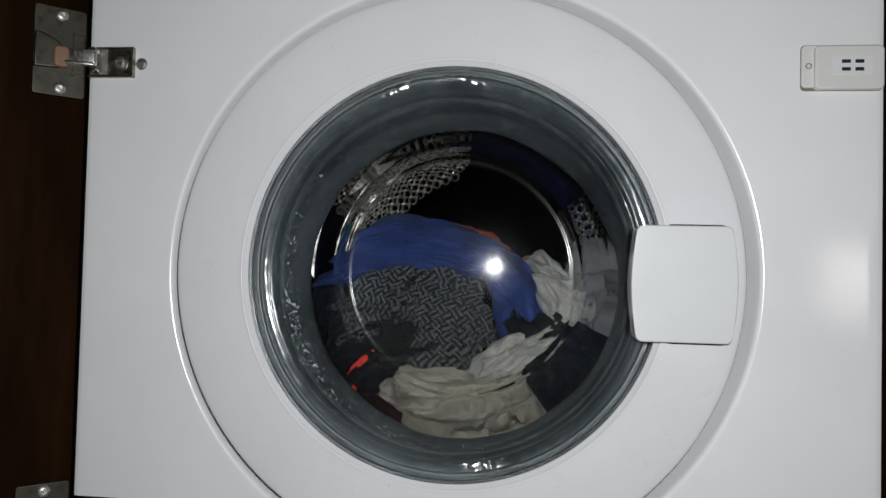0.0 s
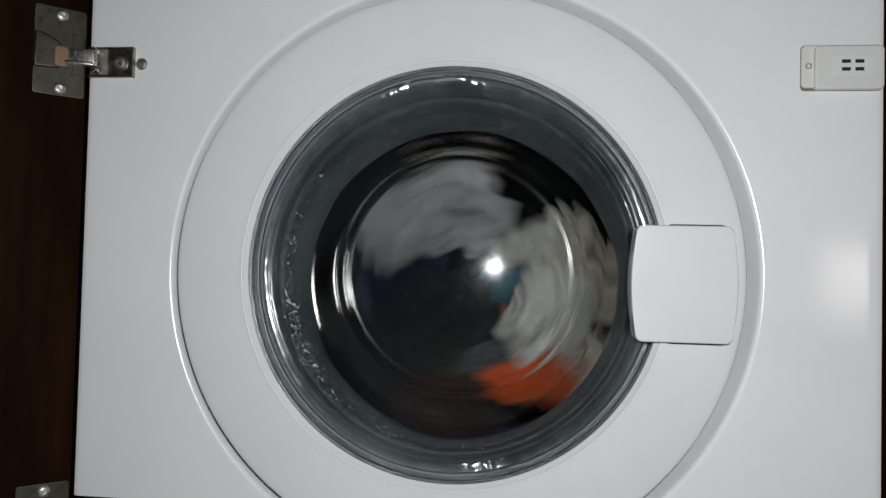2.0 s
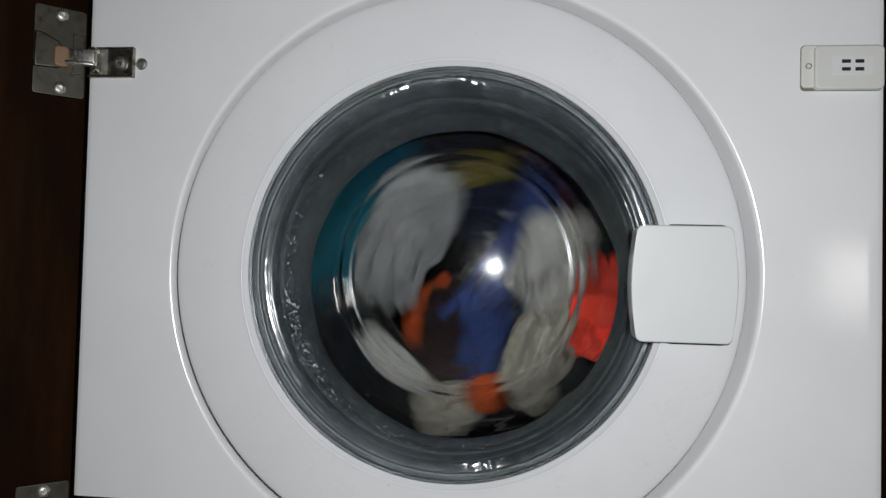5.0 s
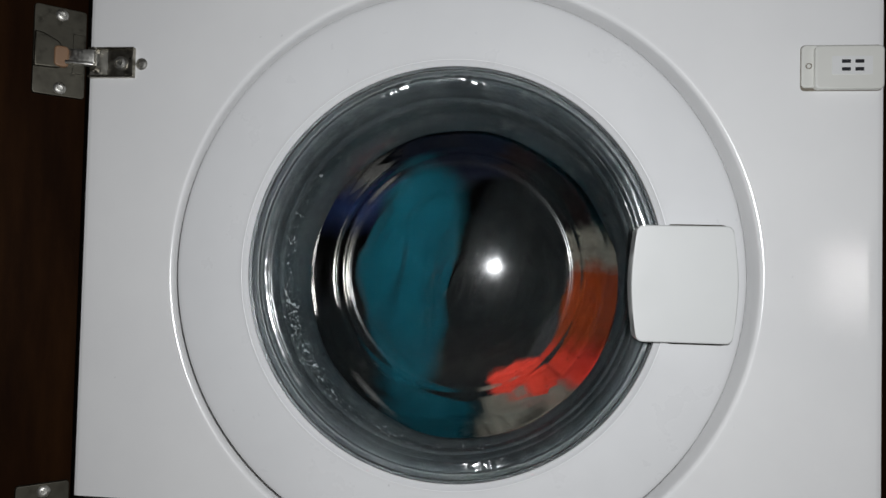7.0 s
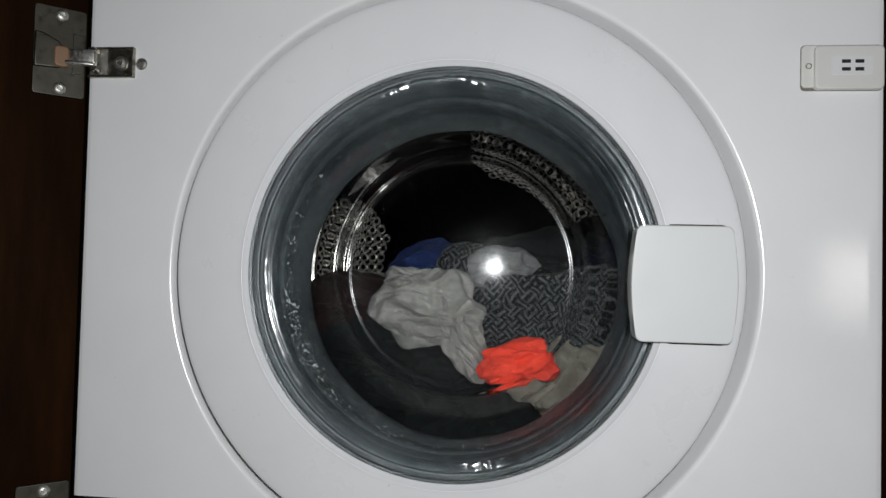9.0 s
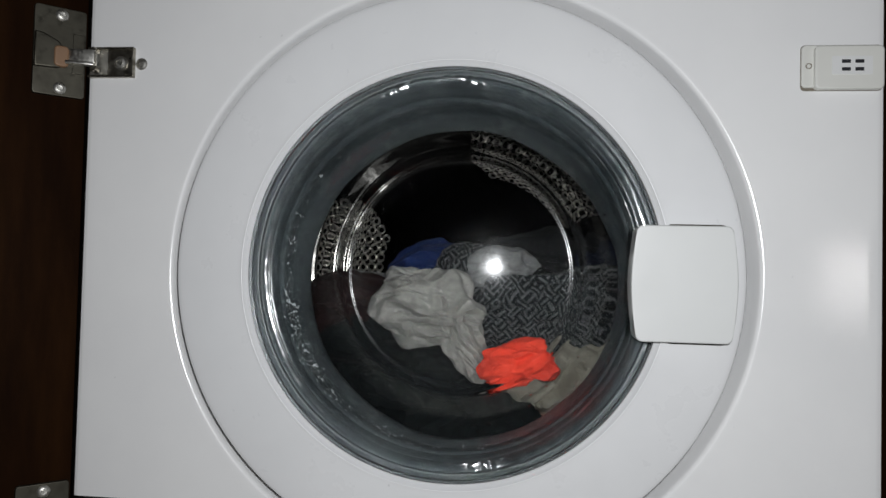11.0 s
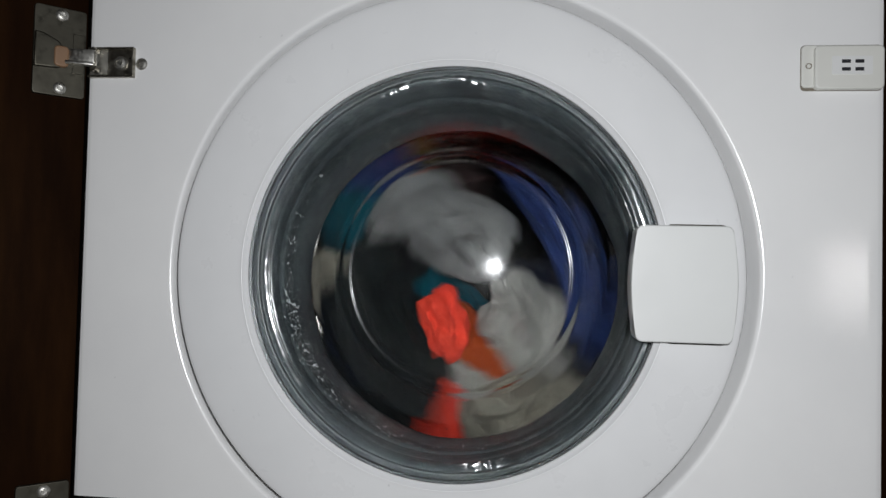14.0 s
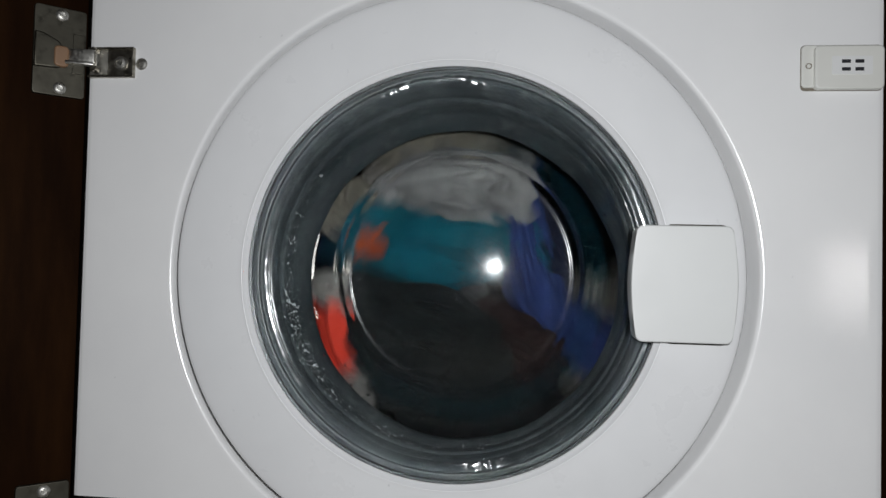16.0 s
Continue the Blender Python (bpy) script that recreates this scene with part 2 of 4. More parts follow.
def front_panel():
    """The enamelled front with a round opening, its rim rolled into a shallow collar."""
    bm = bmesh.new()
    segs = 160
    prof = [(r / K, y / K) for r, y in ((0.2090, 0.0620), (0.2102, 0.0540), (0.2117, 0.0475), (0.2136, 0.0420), (0.2157, 0.0362), (0.2174, 0.0310), (0.2186, 0.0278), (0.2202, 0.0262), (0.2224, YP), (0.2262, YP), (0.2335, YP))]
    prof = smooth_profile(prof, 3)
    rings = [[bm.verts.new((r * math.cos(2 * math.pi * k / segs), y, r * math.sin(2 * math.pi * k / segs))) for k in range(segs)] for r, y in prof]
    z1, z0 = TOP, LOW
    def edge(k, inset, y):
        c, s = math.cos(2 * math.pi * k / segs), math.sin(2 * math.pi * k / segs)
        x0, x1, lo, hi = LEFT + inset, RIGHT - inset, z0 - 0.075 + inset, z1 - inset
        t = min(((x1 if c > 0 else x0) / c) if abs(c) > 1e-9 else 9, ((hi if s > 0 else lo) / s) if abs(s) > 1e-9 else 9)
        return bm.verts.new((c * t, y, s * t))
    for inset, y in ((0.012, YP), (0.005, YP), (0.004, YP + 0.0001), (0.0015, YP + 0.0008), (0.0, YP + 0.0035), (0.0, YP + 0.02)):
        rings.append([edge(k, inset, y) for k in range(segs)])
    for a, b in zip(rings, rings[1:]):
        for k in range(segs):
            bm.faces.new((a[k], a[(k + 1) % segs], b[(k + 1) % segs], b[k]))
    # the lower rim lies level, above the plinth's joint
    for v in bm.verts:
        if v.co.z < z0:
            v.co.z = z0
    bmesh.ops.remove_doubles(bm, verts=bm.verts, dist=1e-6)
    return bm


def sag(co):
    """The bellows hang: their inner lip lies lower than their outer rim, and a little uneven."""
    a, deep = math.atan2(co.z, co.x), max(0.0, (co.y - 0.012) / 0.054)
    co.z -= 0.0062 * deep
    co.x += 0.0003 * deep
    co.y += 0.0012 * deep * noise.noise((2.2 * math.cos(a), 2.2 * math.sin(a), 90 * co.y))
    k = 1 + 0.010 * deep * noise.noise((3 * math.cos(a), 3 * math.sin(a), 5))
    co.x, co.z = co.x * k, co.z * k


def washing_machine():
    w = thing("washing_machine", pose(0, 0, Z0), "white built-in front-loading washing machine with a round glass door, running", "washing machine")
    part("front_panel", front_panel(), WHITE_ENAMEL, w, "white enamelled front panel with a round opening")
    part("body", box_bm(LEFT + 0.006, RIGHT - 0.006, YP + 0.021, 0.56, -0.40, TOP - 0.006, 0.004), WHITE_ENAMEL, w)
    part("plinth", box_bm(LEFT + 0.003, RIGHT - 0.003, YP + 0.012, YP + 0.020, -0.40, LOW - 0.004, 0.002), BLACK_GAP, w, "dark recessed plinth under the front panel")
    for x in (LEFT + 0.05, RIGHT - 0.05):
        for y in (0.07, 0.5):
            part("foot", revolve([(0, 0), (0.02, 0), (0.02, 0.012), (0.008, 0.014), (0.008, 0.03), (0, 0.03)], 20), BLACK_RUBBER, w, m=pose(x, y, -Z0, 90, 0, 0))
    # the door: white ring, seal, glass bowl and handle
    ring = smooth_profile([(0.2155, 0.046), (0.2152, 0.020), (0.2145, 0.007), (0.2132, 0.0022), (0.2105, 0.0004), (0.195, -0.0006), (0.178, -0.0012), (0.167, -0.0015), (0.1620, -0.0017), (0.1609, -0.0019), (0.1602, -0.0018), (0.1597, -0.0012), (0.1584, 0.0001), (0.1569, 0.0014), (0.1562, 0.0024), (0.1559, 0.006), (0.1556, 0.016)], 4)
    door = part("door", revolve(ring, 192), WHITE_PLASTIC, w, "round white plastic door ring")
    part("rim_seal", revolve(smooth_profile([(0.1561, 0.008), (0.1559, 0.0014), (0.1553, 0.0008), (0.1547, 0.0016), (0.1545, 0.008)], 3), 160), RIM_RUBBER, door, "thin dark seal round the glass")
    # the glass: a rippled moulded rim, and the bowl behind it
    dome = [(0.1540 - 0.0166 * k / 14, -0.0036 + (0.1540 - 0.0166 * k / 14 - 0.1490) ** 2 / 0.044) for k in range(15)]
    bowl_front = smooth_profile([(0.1543, 0.007), (0.1543, -0.0008)] + dome + [(0.1352, 0.0040), (0.1315, 0.0095), (0.1225, 0.0220), (0.1140, 0.043), (0.1070, 0.064), (0.1035, 0.0745), (0.1015, 0.0775), (0.0995, 0.0815), (0.0968, 0.0845), (0.092, 0.0852), (0.080, 0.0832), (0.060, 0.0803), (0.035, 0.0777), (0.012, 0.0766), (0.0, 0.0765)], 3)
    bowl_back = smooth_profile([(0.0, 0.0815), (0.035, 0.0826), (0.060, 0.0852), (0.085, 0.0893), (0.0965, 0.0908), (0.1025, 0.0880), (0.1055, 0.0835), (0.1085, 0.0745), (0.1125, 0.064), (0.1190, 0.0445), (0.1268, 0.0265), (0.1335, 0.0165), (0.139, 0.0105), (0.1435, 0.0078), (0.1534, 0.0085)], 3)
    glass_bm = revolve(bowl_front + bowl_back, 720, closed=True)
    for v in glass_bm.verts:  # the moulded rim is rippled
        r, a = math.hypot(v.co.x, v.co.z), math.atan2(v.co.z, v.co.x)
        if v.co.y > 0.0042 or r < 0.1375 * K or r > 0.1512 * K:
            continue
        # flattened, wavy stretches of the pressed rim, at the top, the bottom and one shoulder, turned to mirror the
        # lamp
        flat = max(math.exp(-((math.degrees(a) - at) / wide) ** 2) for at, wide in ((98, 16), (-78, 12)))
        lean = (0.134 - 0.0605 * math.cos(a) - 0.013 * math.sin(a)) / 0.518
        mid = 0.1490 * K - 0.022 * K * lean
        chord = (-0.0036 + (mid / K - 0.1490) ** 2 / 0.044) * K - lean * (r - mid)
        near = max(0.0, 1 - abs(r - mid) / 0.0042)
        v.co.y += 0.9 * flat * min(1.0, 2 * near) * (chord - v.co.y)
        c, d = math.cos(a), math.sin(a)
        # pressed facets across the rim, each leaning along it, aimed between lens and lamp to glint
        across = (-0.0605 * d + 0.013 * c) / 0.518
        turn = math.degrees(a) / 4.6 + 1.0 * noise.noise((6 * c, 6 * d, 90 * r))
        saw = turn % 1.0
        saw = saw if saw < 0.84 else 0.84 * (1 - (saw - 0.84) / 0.16)
        v.co.y += min(1.0, 1.5 * flat) * min(1.0, 2.5 * near) * across * (saw - 0.39) * r * radians(4.6) * (0.95 + 0.25 * noise.noise((11 * c, 11 * d, 7)))
        v.co.y += 0.00003 * noise.noise((26 * c, 26 * d, 260 * r)) + (0.00022 - 0.00014 * flat) * noise.noise((9 * c, 9 * d, 60 * r))
    bowl = part("glass_bowl", glass_bm, GLASS, door, "clear moulded glass bowl with a rippled rim, wet inside")
    bowl.visible_shadow = False
    bowl.data.materials.append(RIPPLED)
    for f in bowl.data.polygons:
        if f.center.y < 0.0052 and math.hypot(f.center.x, f.center.z) > 0.1335 * K:
            f.material_index = 1
    part("clamp_ring", revolve(smooth_profile([(0.1555, 0.0098), (0.1530, 0.0095), (0.1506, 0.0097), (0.1500, 0.0108), (0.1506, 0.0118), (0.1555, 0.0120)], 2), 128, closed=True), CLAMP, door, "grey plastic ring clamping the glass")
    part("handle", plate_bm(rounded(0.1262, 0.1886, -0.0420, 0.0353, 0.0045, 0.0032), -0.0175, 0.002, 0.0009), HANDLE_PLASTIC, door, "square white door handle with swelling sides")
    # the dark slit round the handle's well
    part("handle_well", plate_bm(rounded(0.146, 0.1900, -0.0442, 0.0371, 0.006), -0.0026, 0.004), SLIT, door, "grimy dark slit behind the handle")
    # the rubber bellows between door and drum
    gk = smooth_profile([(0.1630, 0.0125), (0.1580, 0.0128), (0.1535, 0.0126), (0.1492, 0.0145), (0.1464, 0.0195), (0.1446, 0.0265), (0.1438, 0.0315), (0.1412, 0.0352), (0.1398, 0.0392), (0.1390, 0.0470), (0.1380, 0.0540), (0.1360, 0.0605), (0.1338, 0.0665), (0.1320, 0.0725), (0.1312, 0.0780), (0.1325, 0.0800), (0.1360, 0.0770), (0.143, 0.070), (0.148, 0.060), (0.152, 0.045), (0.156, 0.03), (0.1630, 0.022)], 4)
    gk_bm = revolve(gk, 220, closed=True)
    for v in gk_bm.verts:
        sag(v.co)
    part("door_gasket", gk_bm, RUBBER, w, "wet grey rubber door gasket")
    part("tub", revolve(smooth_profile([(0.190, 0.055), (0.175, 0.057), (0.172, 0.069), (0.24, 0.072), (0.252, 0.09), (0.252, 0.395), (0.20, 0.402), (0.0, 0.402)], 2), 96), BLACK_GAP, w, "dark plastic tub round the drum")
    return w


machine = washing_machine()


def hollow_body():
    """The cabinet's shell: sides, top, back, so that the tub has room."""
    body = [c for c in machine.children if c.name.startswith("body")][0]
    bm = bmesh.new()
    x0, x1, y0, y1, z0, z1, t = LEFT + 0.004, RIGHT - 0.004, YP + 0.0205, 0.57, -0.40, TOP - 0.004, 0.004
    for b in ((x0, x0 + t, y0, y1, z0, z1), (x1 - t, x1, y0, y1, z0, z1), (x0 + t, x1 - t, y0, y1, z1 - t, z1), (x0 + t, x1 - t, y0, y1, z0, z0 + t), (x0 + t, x1 - t, y1 - t, y1, z0 + t, z1 - t)):
        one = box_bm(*b)
        me = bpy.data.meshes.new("shell_side")
        one.to_mesh(me)
        one.free()
        bm.from_mesh(me)
        bpy.data.meshes.remove(me)
    bm.to_mesh(body.data)
    bm.free()


hollow_body()


# ---- the drum, which turns ----
def drum():
    d = thing("washing_drum", pose(0, 0, Z0 - 0.004), "polished steel washing drum with three lifters and punched sectors", "drum")
    wall = smooth_profile([(0.1410, 0.088), (0.1392, 0.083), (0.1405, 0.0785), (0.146, 0.0775), (0.150, 0.079), (0.160, 0.081), (0.220, 0.084), (0.233, 0.090), (0.236, 0.100), (0.236, 0.340), (0.232, 0.356), (0.222, 0.362)], 3)
    part("drum_wall", revolve(wall, 120), STEEL, d, "polished steel drum wall with a rolled lip, darkened to mute reflections")
    part("drum_back", revolve(smooth_profile([(0.0, 0.352), (0.03, 0.353), (0.05, 0.360), (0.10, 0.368), (0.232, 0.370)], 3), 120), SHADED_STEEL, d, "steel drum back wall, coloured near black for shade")
    # pressed ribs running all round the back, sloped to mirror the lamp at the left
    for r, wide in ((0.1620, 0.0018), (0.1730, 0.0036), (0.1910, 0.0045)):
        prof = [(r - wide / 2 - 0.0008, 0.3105)] + [(r - wide / 2 + wide * e / 6, 0.306 - ((r + 0.060) / 0.82 + 0.025) * wide * e / 6) for e in range(7)] + [(r + wide / 2 + 0.0006, 0.3075), (r + wide / 2 + 0.0010, 0.3115)]
        bd = revolve(prof, 200)
        for v in bd.verts:
            a = math.atan2(v.co.z, v.co.x)
            v.co.y += 0.0006 * noise.noise((9 * math.cos(a), 9 * math.sin(a), r * 50)) + 0.00005 * noise.noise((70 * math.cos(a), 70 * math.sin(a), v.co.y * 900 + r * 400))
        part("rib", bd, BEAD, d, "pressed rib in darkened steel, tilted to catch the lamp")
    # punched sectors: a plate of small dimpled holes
    for k in range(3):
        bm = bmesh.new()
        r0, r1, rows = 0.114, 0.204, 10
        a0, a1 = radians(-33), radians(33)
        for i in range(rows):
            ra, rb = r0 + (r1 - r0) * i / rows, r0 + (r1 - r0) * (i + 1) / rows
            half = (a1 - a0) / 2 * math.sin(math.pi * (0.18 + 0.64 * (i + 0.5) / rows)) ** 0.6
            n = max(3, int(2 * half * (ra + rb) / 2 / 0.0105))
            for j in range(n):
                b0, b1 = -half + 2 * half * j / n, -half + 2 * half * (j + 1) / n
                outer, mid, inner = [], [], []
                for q in range(8):
                    w = 2 * math.pi * (q + 0.5) / 8
                    cu, cv = math.cos(w), math.sin(w)
                    su, sv = (cu / max(abs(cu), abs(cv)), cv / max(abs(cu), abs(cv)))
                    for lst, u, v, y in ((outer, su, sv, 0.332), (mid, cu * 0.70, cv * 0.78, 0.3305), (inner, cu * 0.52, cv * 0.60, 0.335)):
                        a = (b0 + b1) / 2 + u * (b1 - b0) / 2
                        r = (ra + rb) / 2 + v * (rb - ra) / 2
                        lst.append(bm.verts.new((r * math.cos(a), y, r * math.sin(a))))
                for A, B in ((outer, mid), (mid, inner)):
                    for q in range(8):
                        bm.faces.new((A[q], A[(q + 1) % 8], B[(q + 1) % 8], B[q]))
        tagged(part("punched_plate", bm, PUNCHED, d, "steel plate of small punched holes", m=pose(0, 0, 0, 0, -(120 * k + 62), 0)), kind="stuff")
        # a lifter between two sectors
        lf = bmesh.new()
        secs = []
        for y, s in ((0.10, 0.55), (0.13, 0.95), (0.20, 1.0), (0.30, 1.0), (0.335, 0.7)):
            secs.append([lf.verts.new((x * (0.6 + 0.4 * s), y * K, (-0.2355 + h * s) * K)) for x, h in ((-0.045, 0.0), (-0.034, 0.016), (-0.02, 0.04), (-0.010, 0.052), (0.0, 0.055), (0.010, 0.052), (0.02, 0.04), (0.034, 0.016), (0.045, 0.0))])
        for A, B in zip(secs, secs[1:]):
            for q in range(8):
                lf.faces.new((A[q], A[q + 1], B[q + 1], B[q]))
        for A in (secs[0], secs[-1]):
            lf.faces.new(A)
        part("lifter", lf, SHADED_STEEL, d, "drum lifter, coloured near black for shade", m=pose(0, 0, 0, 0, -(120 * k + 62 + 60 + 90), 0))
    return d


the_drum = drum()


# ---- laundry: wet, crumpled garments in rigid pieces ----
def crumple(a, b, c, seed, bend=0.0, folds=1.0, fine=5):
    """A bunched piece of cloth: half length a, half height b, half depth c; pleats run along it, bend arches it."""
    bm = bmesh.new()
    bmesh.ops.create_icosphere(bm, subdivisions=fine, radius=1.0)
    off = Vector((seed * 7.31, seed * 3.17, seed * 5.93))
    rnd = random.Random(seed)
    turns = [(Vector((rnd.uniform(-0.5, 0.5), rnd.uniform(-0.4, 0.4), 1)).normalized(), rnd.uniform(4.0, 6.0), rnd.uniform(0, 6)),
             (Vector((rnd.uniform(0.3, 1), rnd.uniform(-0.4, 0.4), rnd.uniform(-1, 1))).normalized(), rnd.uniform(5.0, 8.0), rnd.uniform(0, 6)),
             (Vector((rnd.uniform(-1, 1), rnd.uniform(-0.4, 0.4), rnd.uniform(0.2, 1))).normalized(), rnd.uniform(9, 13), rnd.uniform(0, 6))]
    for v in bm.verts:
        p = v.co.copy()
        # a squarish, uneven outline
        k = max(abs(p.x), abs(p.z), 1e-3)
        sq = 1 + 0.22 * (math.hypot(p.x, p.z) / k - 1)
        lump = 1 + 0.30 * noise.noise(p * 1.3 + off) + 0.16 * noise.noise(p * 2.9 + off)
        q = p * 1.0 + 0.45 * noise.noise_vector(p * 1.4 + off)
        g = 0.0
        for (d, f, ph), amp in zip(turns, (0.20, 0.15, 0.07)):
            mask = 0.5 + 0.8 * noise.noise(p * 1.7 + off + d * 3)
            g += amp * folds * max(0.0, mask) * (1 - 2 * abs(math.sin(q.dot(d) * f + ph)) ** 0.7)
        g += 0.05 * folds * noise.noise(p * 8 + off)
        # sharp little creases running with the pleats
        n2 = noise.noise(Vector((q.x * 4.5, q.y * 5, q.z * 11)) + off)
        g += 0.10 * folds * (0.35 - abs(n2))
        s = sq * lump + 0.26 * g
        x, y, z = p.x * a * s, p.y * c * (lump + 1.15 * g), p.z * b * s
        z += bend * b * (1 - (x / a) ** 2)
        v.co = (x, y, z)
    return bm


def garment(name, m, label, category, mat, pieces):
    g = thing(name, m, label, category, "laundry in the drum")
    made = []
    for k, (pn, size, seed, bend, folds) in enumerate(pieces):
        made.append(part(pn, crumple(*size, seed, bend, folds, 6 if seed in (3, 4, 9, 11, 13, 14, 17) else 5), mat, g))
    return g, made


WHITE = cloth("white_cotton", (0.27, 0.26, 0.245), (0.42, 0.405, 0.38))
PALE = cloth("pale_grey_cotton", (0.15, 0.15, 0.154), (0.255, 0.254, 0.252))
CREAM = cloth("cream_towelling", (0.22, 0.203, 0.165), (0.34, 0.315, 0.26), 420)
BLUE = cloth("blue_knit", (0.010, 0.021, 0.085), (0.026, 0.050, 0.175), 600)
PATTERN = cloth("patterned_cotton", (0.010, 0.012, 0.014), (0.026, 0.029, 0.032), 900, (0.0085, (0.14, 0.143, 0.146)))
NEON = cloth("neon_red_polyester", (0.85, 0.045, 0.025), (0.98, 0.085, 0.045), 1200, None, 0.7)
TEAL = cloth("teal_cotton", (0.0, 0.060, 0.085), (0.004, 0.105, 0.145))
CHARCOAL = cloth("charcoal_cotton", (0.0035, 0.005, 0.0055), (0.012, 0.0155, 0.0165))
NAVY = cloth("navy_cotton", (0.003, 0.005, 0.016), (0.008, 0.012, 0.032))
BLACK = cloth("black_cotton", (0.006, 0.006, 0.007), (0.015, 0.016, 0.017))
ORANGE = cloth("rust_orange_cotton", (0.26, 0.034, 0.006), (0.42, 0.066, 0.010))
MAROON = cloth("dark_maroon_cotton", (0.012, 0.006, 0.006), (0.027, 0.013, 0.013))
OLIVE = cloth("olive_cotton", (0.055, 0.046, 0.008), (0.10, 0.08, 0.016))

AT = pose(0, 0.17, Z0)
white_shirt = garment("shirt", AT, "crumpled wet white cotton shirt in the drum", "shirt", WHITE, [("body", (0.052, 0.037, 0.034), 3, 0, 1.2), ("sleeve", (0.042, 0.019, 0.022), 4, 0.1, 1.2)])
pale_shirt = garment("vest", AT, "crumpled wet pale grey cotton vest", "vest", PALE, [("body", (0.072, 0.038, 0.030), 5, 0.15, 1.2), ("strap", (0.034, 0.020, 0.020), 6, 0, 1.0)])
cream_towel = garment("towel", AT, "rough cream towel bunched up and soaked", "towel", CREAM, [("middle", (0.054, 0.032, 0.032), 7, 0, 1.3), ("corner", (0.034, 0.026, 0.026), 8, 0, 1.3)])
blue_jumper = garment("jumper", AT, "royal blue knitted jumper twisted into a band", "jumper", BLUE, [("body", (0.096, 0.026, 0.030), 9, 0.9, 0.8), ("sleeve", (0.044, 0.024, 0.026), 10, 0.3, 0.8)])
patterned_shorts = garment("shorts", AT, "dark shorts with a pale woven key pattern", "shorts", PATTERN, [("leg", (0.076, 0.042, 0.036), 11, 0.2, 0.9), ("leg", (0.040, 0.033, 0.026), 12, 0, 0.9)])
red_shirt = garment("sports_shirt", AT, "neon red sports shirt, wet and folded", "shirt", NEON, [("body", (0.072, 0.036, 0.028), 13, 0, 1.0), ("sleeve", (0.033, 0.020, 0.021), 14, 0, 0.6)])
teal_shirt = garment("pyjama_top", AT, "teal cotton pyjama top, soaked and stretched long", "pyjama top", TEAL, [("body", (0.104, 0.042, 0.030), 15, 0, 1.0), ("sleeve", (0.040, 0.028, 0.024), 16, 0, 1.0)])
charcoal_trousers = garment("trousers", AT, "charcoal grey cotton trousers, heavy with water", "trousers", CHARCOAL, [("leg", (0.082, 0.046, 0.036), 17, 0.1, 1.2), ("leg", (0.070, 0.040, 0.036), 18, 0, 1.2)])
navy_jeans = garment("jeans", AT, "dark navy jeans rolled into a lump", "jeans", NAVY, [("leg", (0.066, 0.044, 0.036), 19, 0, 1.1)])
black_leggings = garment("leggings", AT, "black leggings bunched at the back of the drum", "leggings", BLACK, [("leg", (0.074, 0.048, 0.038), 20, 0, 1.1)])
orange_tee = garment("t_shirt", AT, "rust orange t-shirt wrung into folds", "t-shirt", ORANGE, [("body", (0.046, 0.023, 0.022), 21, 0.2, 1.1), ("sleeve", (0.020, 0.017, 0.015), 22, 0, 1.0)])
maroon_top = garment("pullover", AT, "dark maroon pullover, wet and crumpled", "pullover", MAROON, [("body", (0.052, 0.034, 0.032), 23, 0, 1.1)])
olive_sock = garment("sock", AT, "olive sock rolled up among the laundry", "sock", OLIVE, [("foot", (0.032, 0.018, 0.016), 24, 0.2, 1.0)])


# ---- drops left on the glass, and pale flecks for suds and wet glints on the gasket ----
def flecks(name, label, mat, count, seed, spots):
    """Small uneven beads: spots gives for each the angle, radius, depth and size."""
    bm = bmesh.new()
    rnd = random.Random(seed)
    for k in range(count):
        a, r, y, s = spots(rnd)
        sx, sy, sz = s * rnd.uniform(0.6, 1.5), s * 0.6, s * rnd.uniform(0.6, 1.5)
        spot = Vector((r * K * math.cos(a), y * K, r * K * math.sin(a)))
        if mat == SUDS_GLINTS:
            sag(spot)
        m = Matrix.Translation(spot) @ Matrix.Diagonal((sx, sy, sz, 1))
        bmesh.ops.create_icosphere(bm, subdivisions=1, radius=1.0, matrix=m)
    ob = finish(bm, name, mat)
    ob.matrix_basis = pose(0, 0, Z0)
    tagged(ob, label, "water drops" if mat == WATER else "suds", kind="stuff")
    return ob


def on_gasket(rnd):
    u = rnd.random()
    a = radians(rnd.gauss(203, 17) if u < 0.72 else rnd.gauss(158, 14) if u < 0.84 else rnd.gauss(268, 22))
    t = min(0.96, max(0.05, rnd.gauss(0.62, 0.13)))
    small = rnd.random() ** 3
    return a, 0.1462 + (0.1336 - 0.1462) * t - 0.0006, 0.0195 + (0.0555 - 0.0195) * t - 0.0006, 0.00016 + 0.0007 * small


def on_glass(rnd):
    a = radians(rnd.uniform(0, 360))
    t = rnd.uniform(0.05, 0.95)
    return a, 0.1385 + (0.1065 - 0.1385) * t ** 0.62, 0.0118 + (0.0812 - 0.0118) * t, rnd.uniform(0.0004, 0.0012)


flecks("suds_and_glints", "white flecks on the wet rubber gasket, for soap suds and wet glints", SUDS_GLINTS, 620, 5, on_gasket)
flecks("water_drops", "clear water drops clinging to the inside of the glass", WATER, 110, 6, on_glass).visible_shadow = False


# ---- the open cabinet door with its hinges, and the parts on the machine's front ----
SWING = 43.8  # the opened door stands at this angle to the machine's front
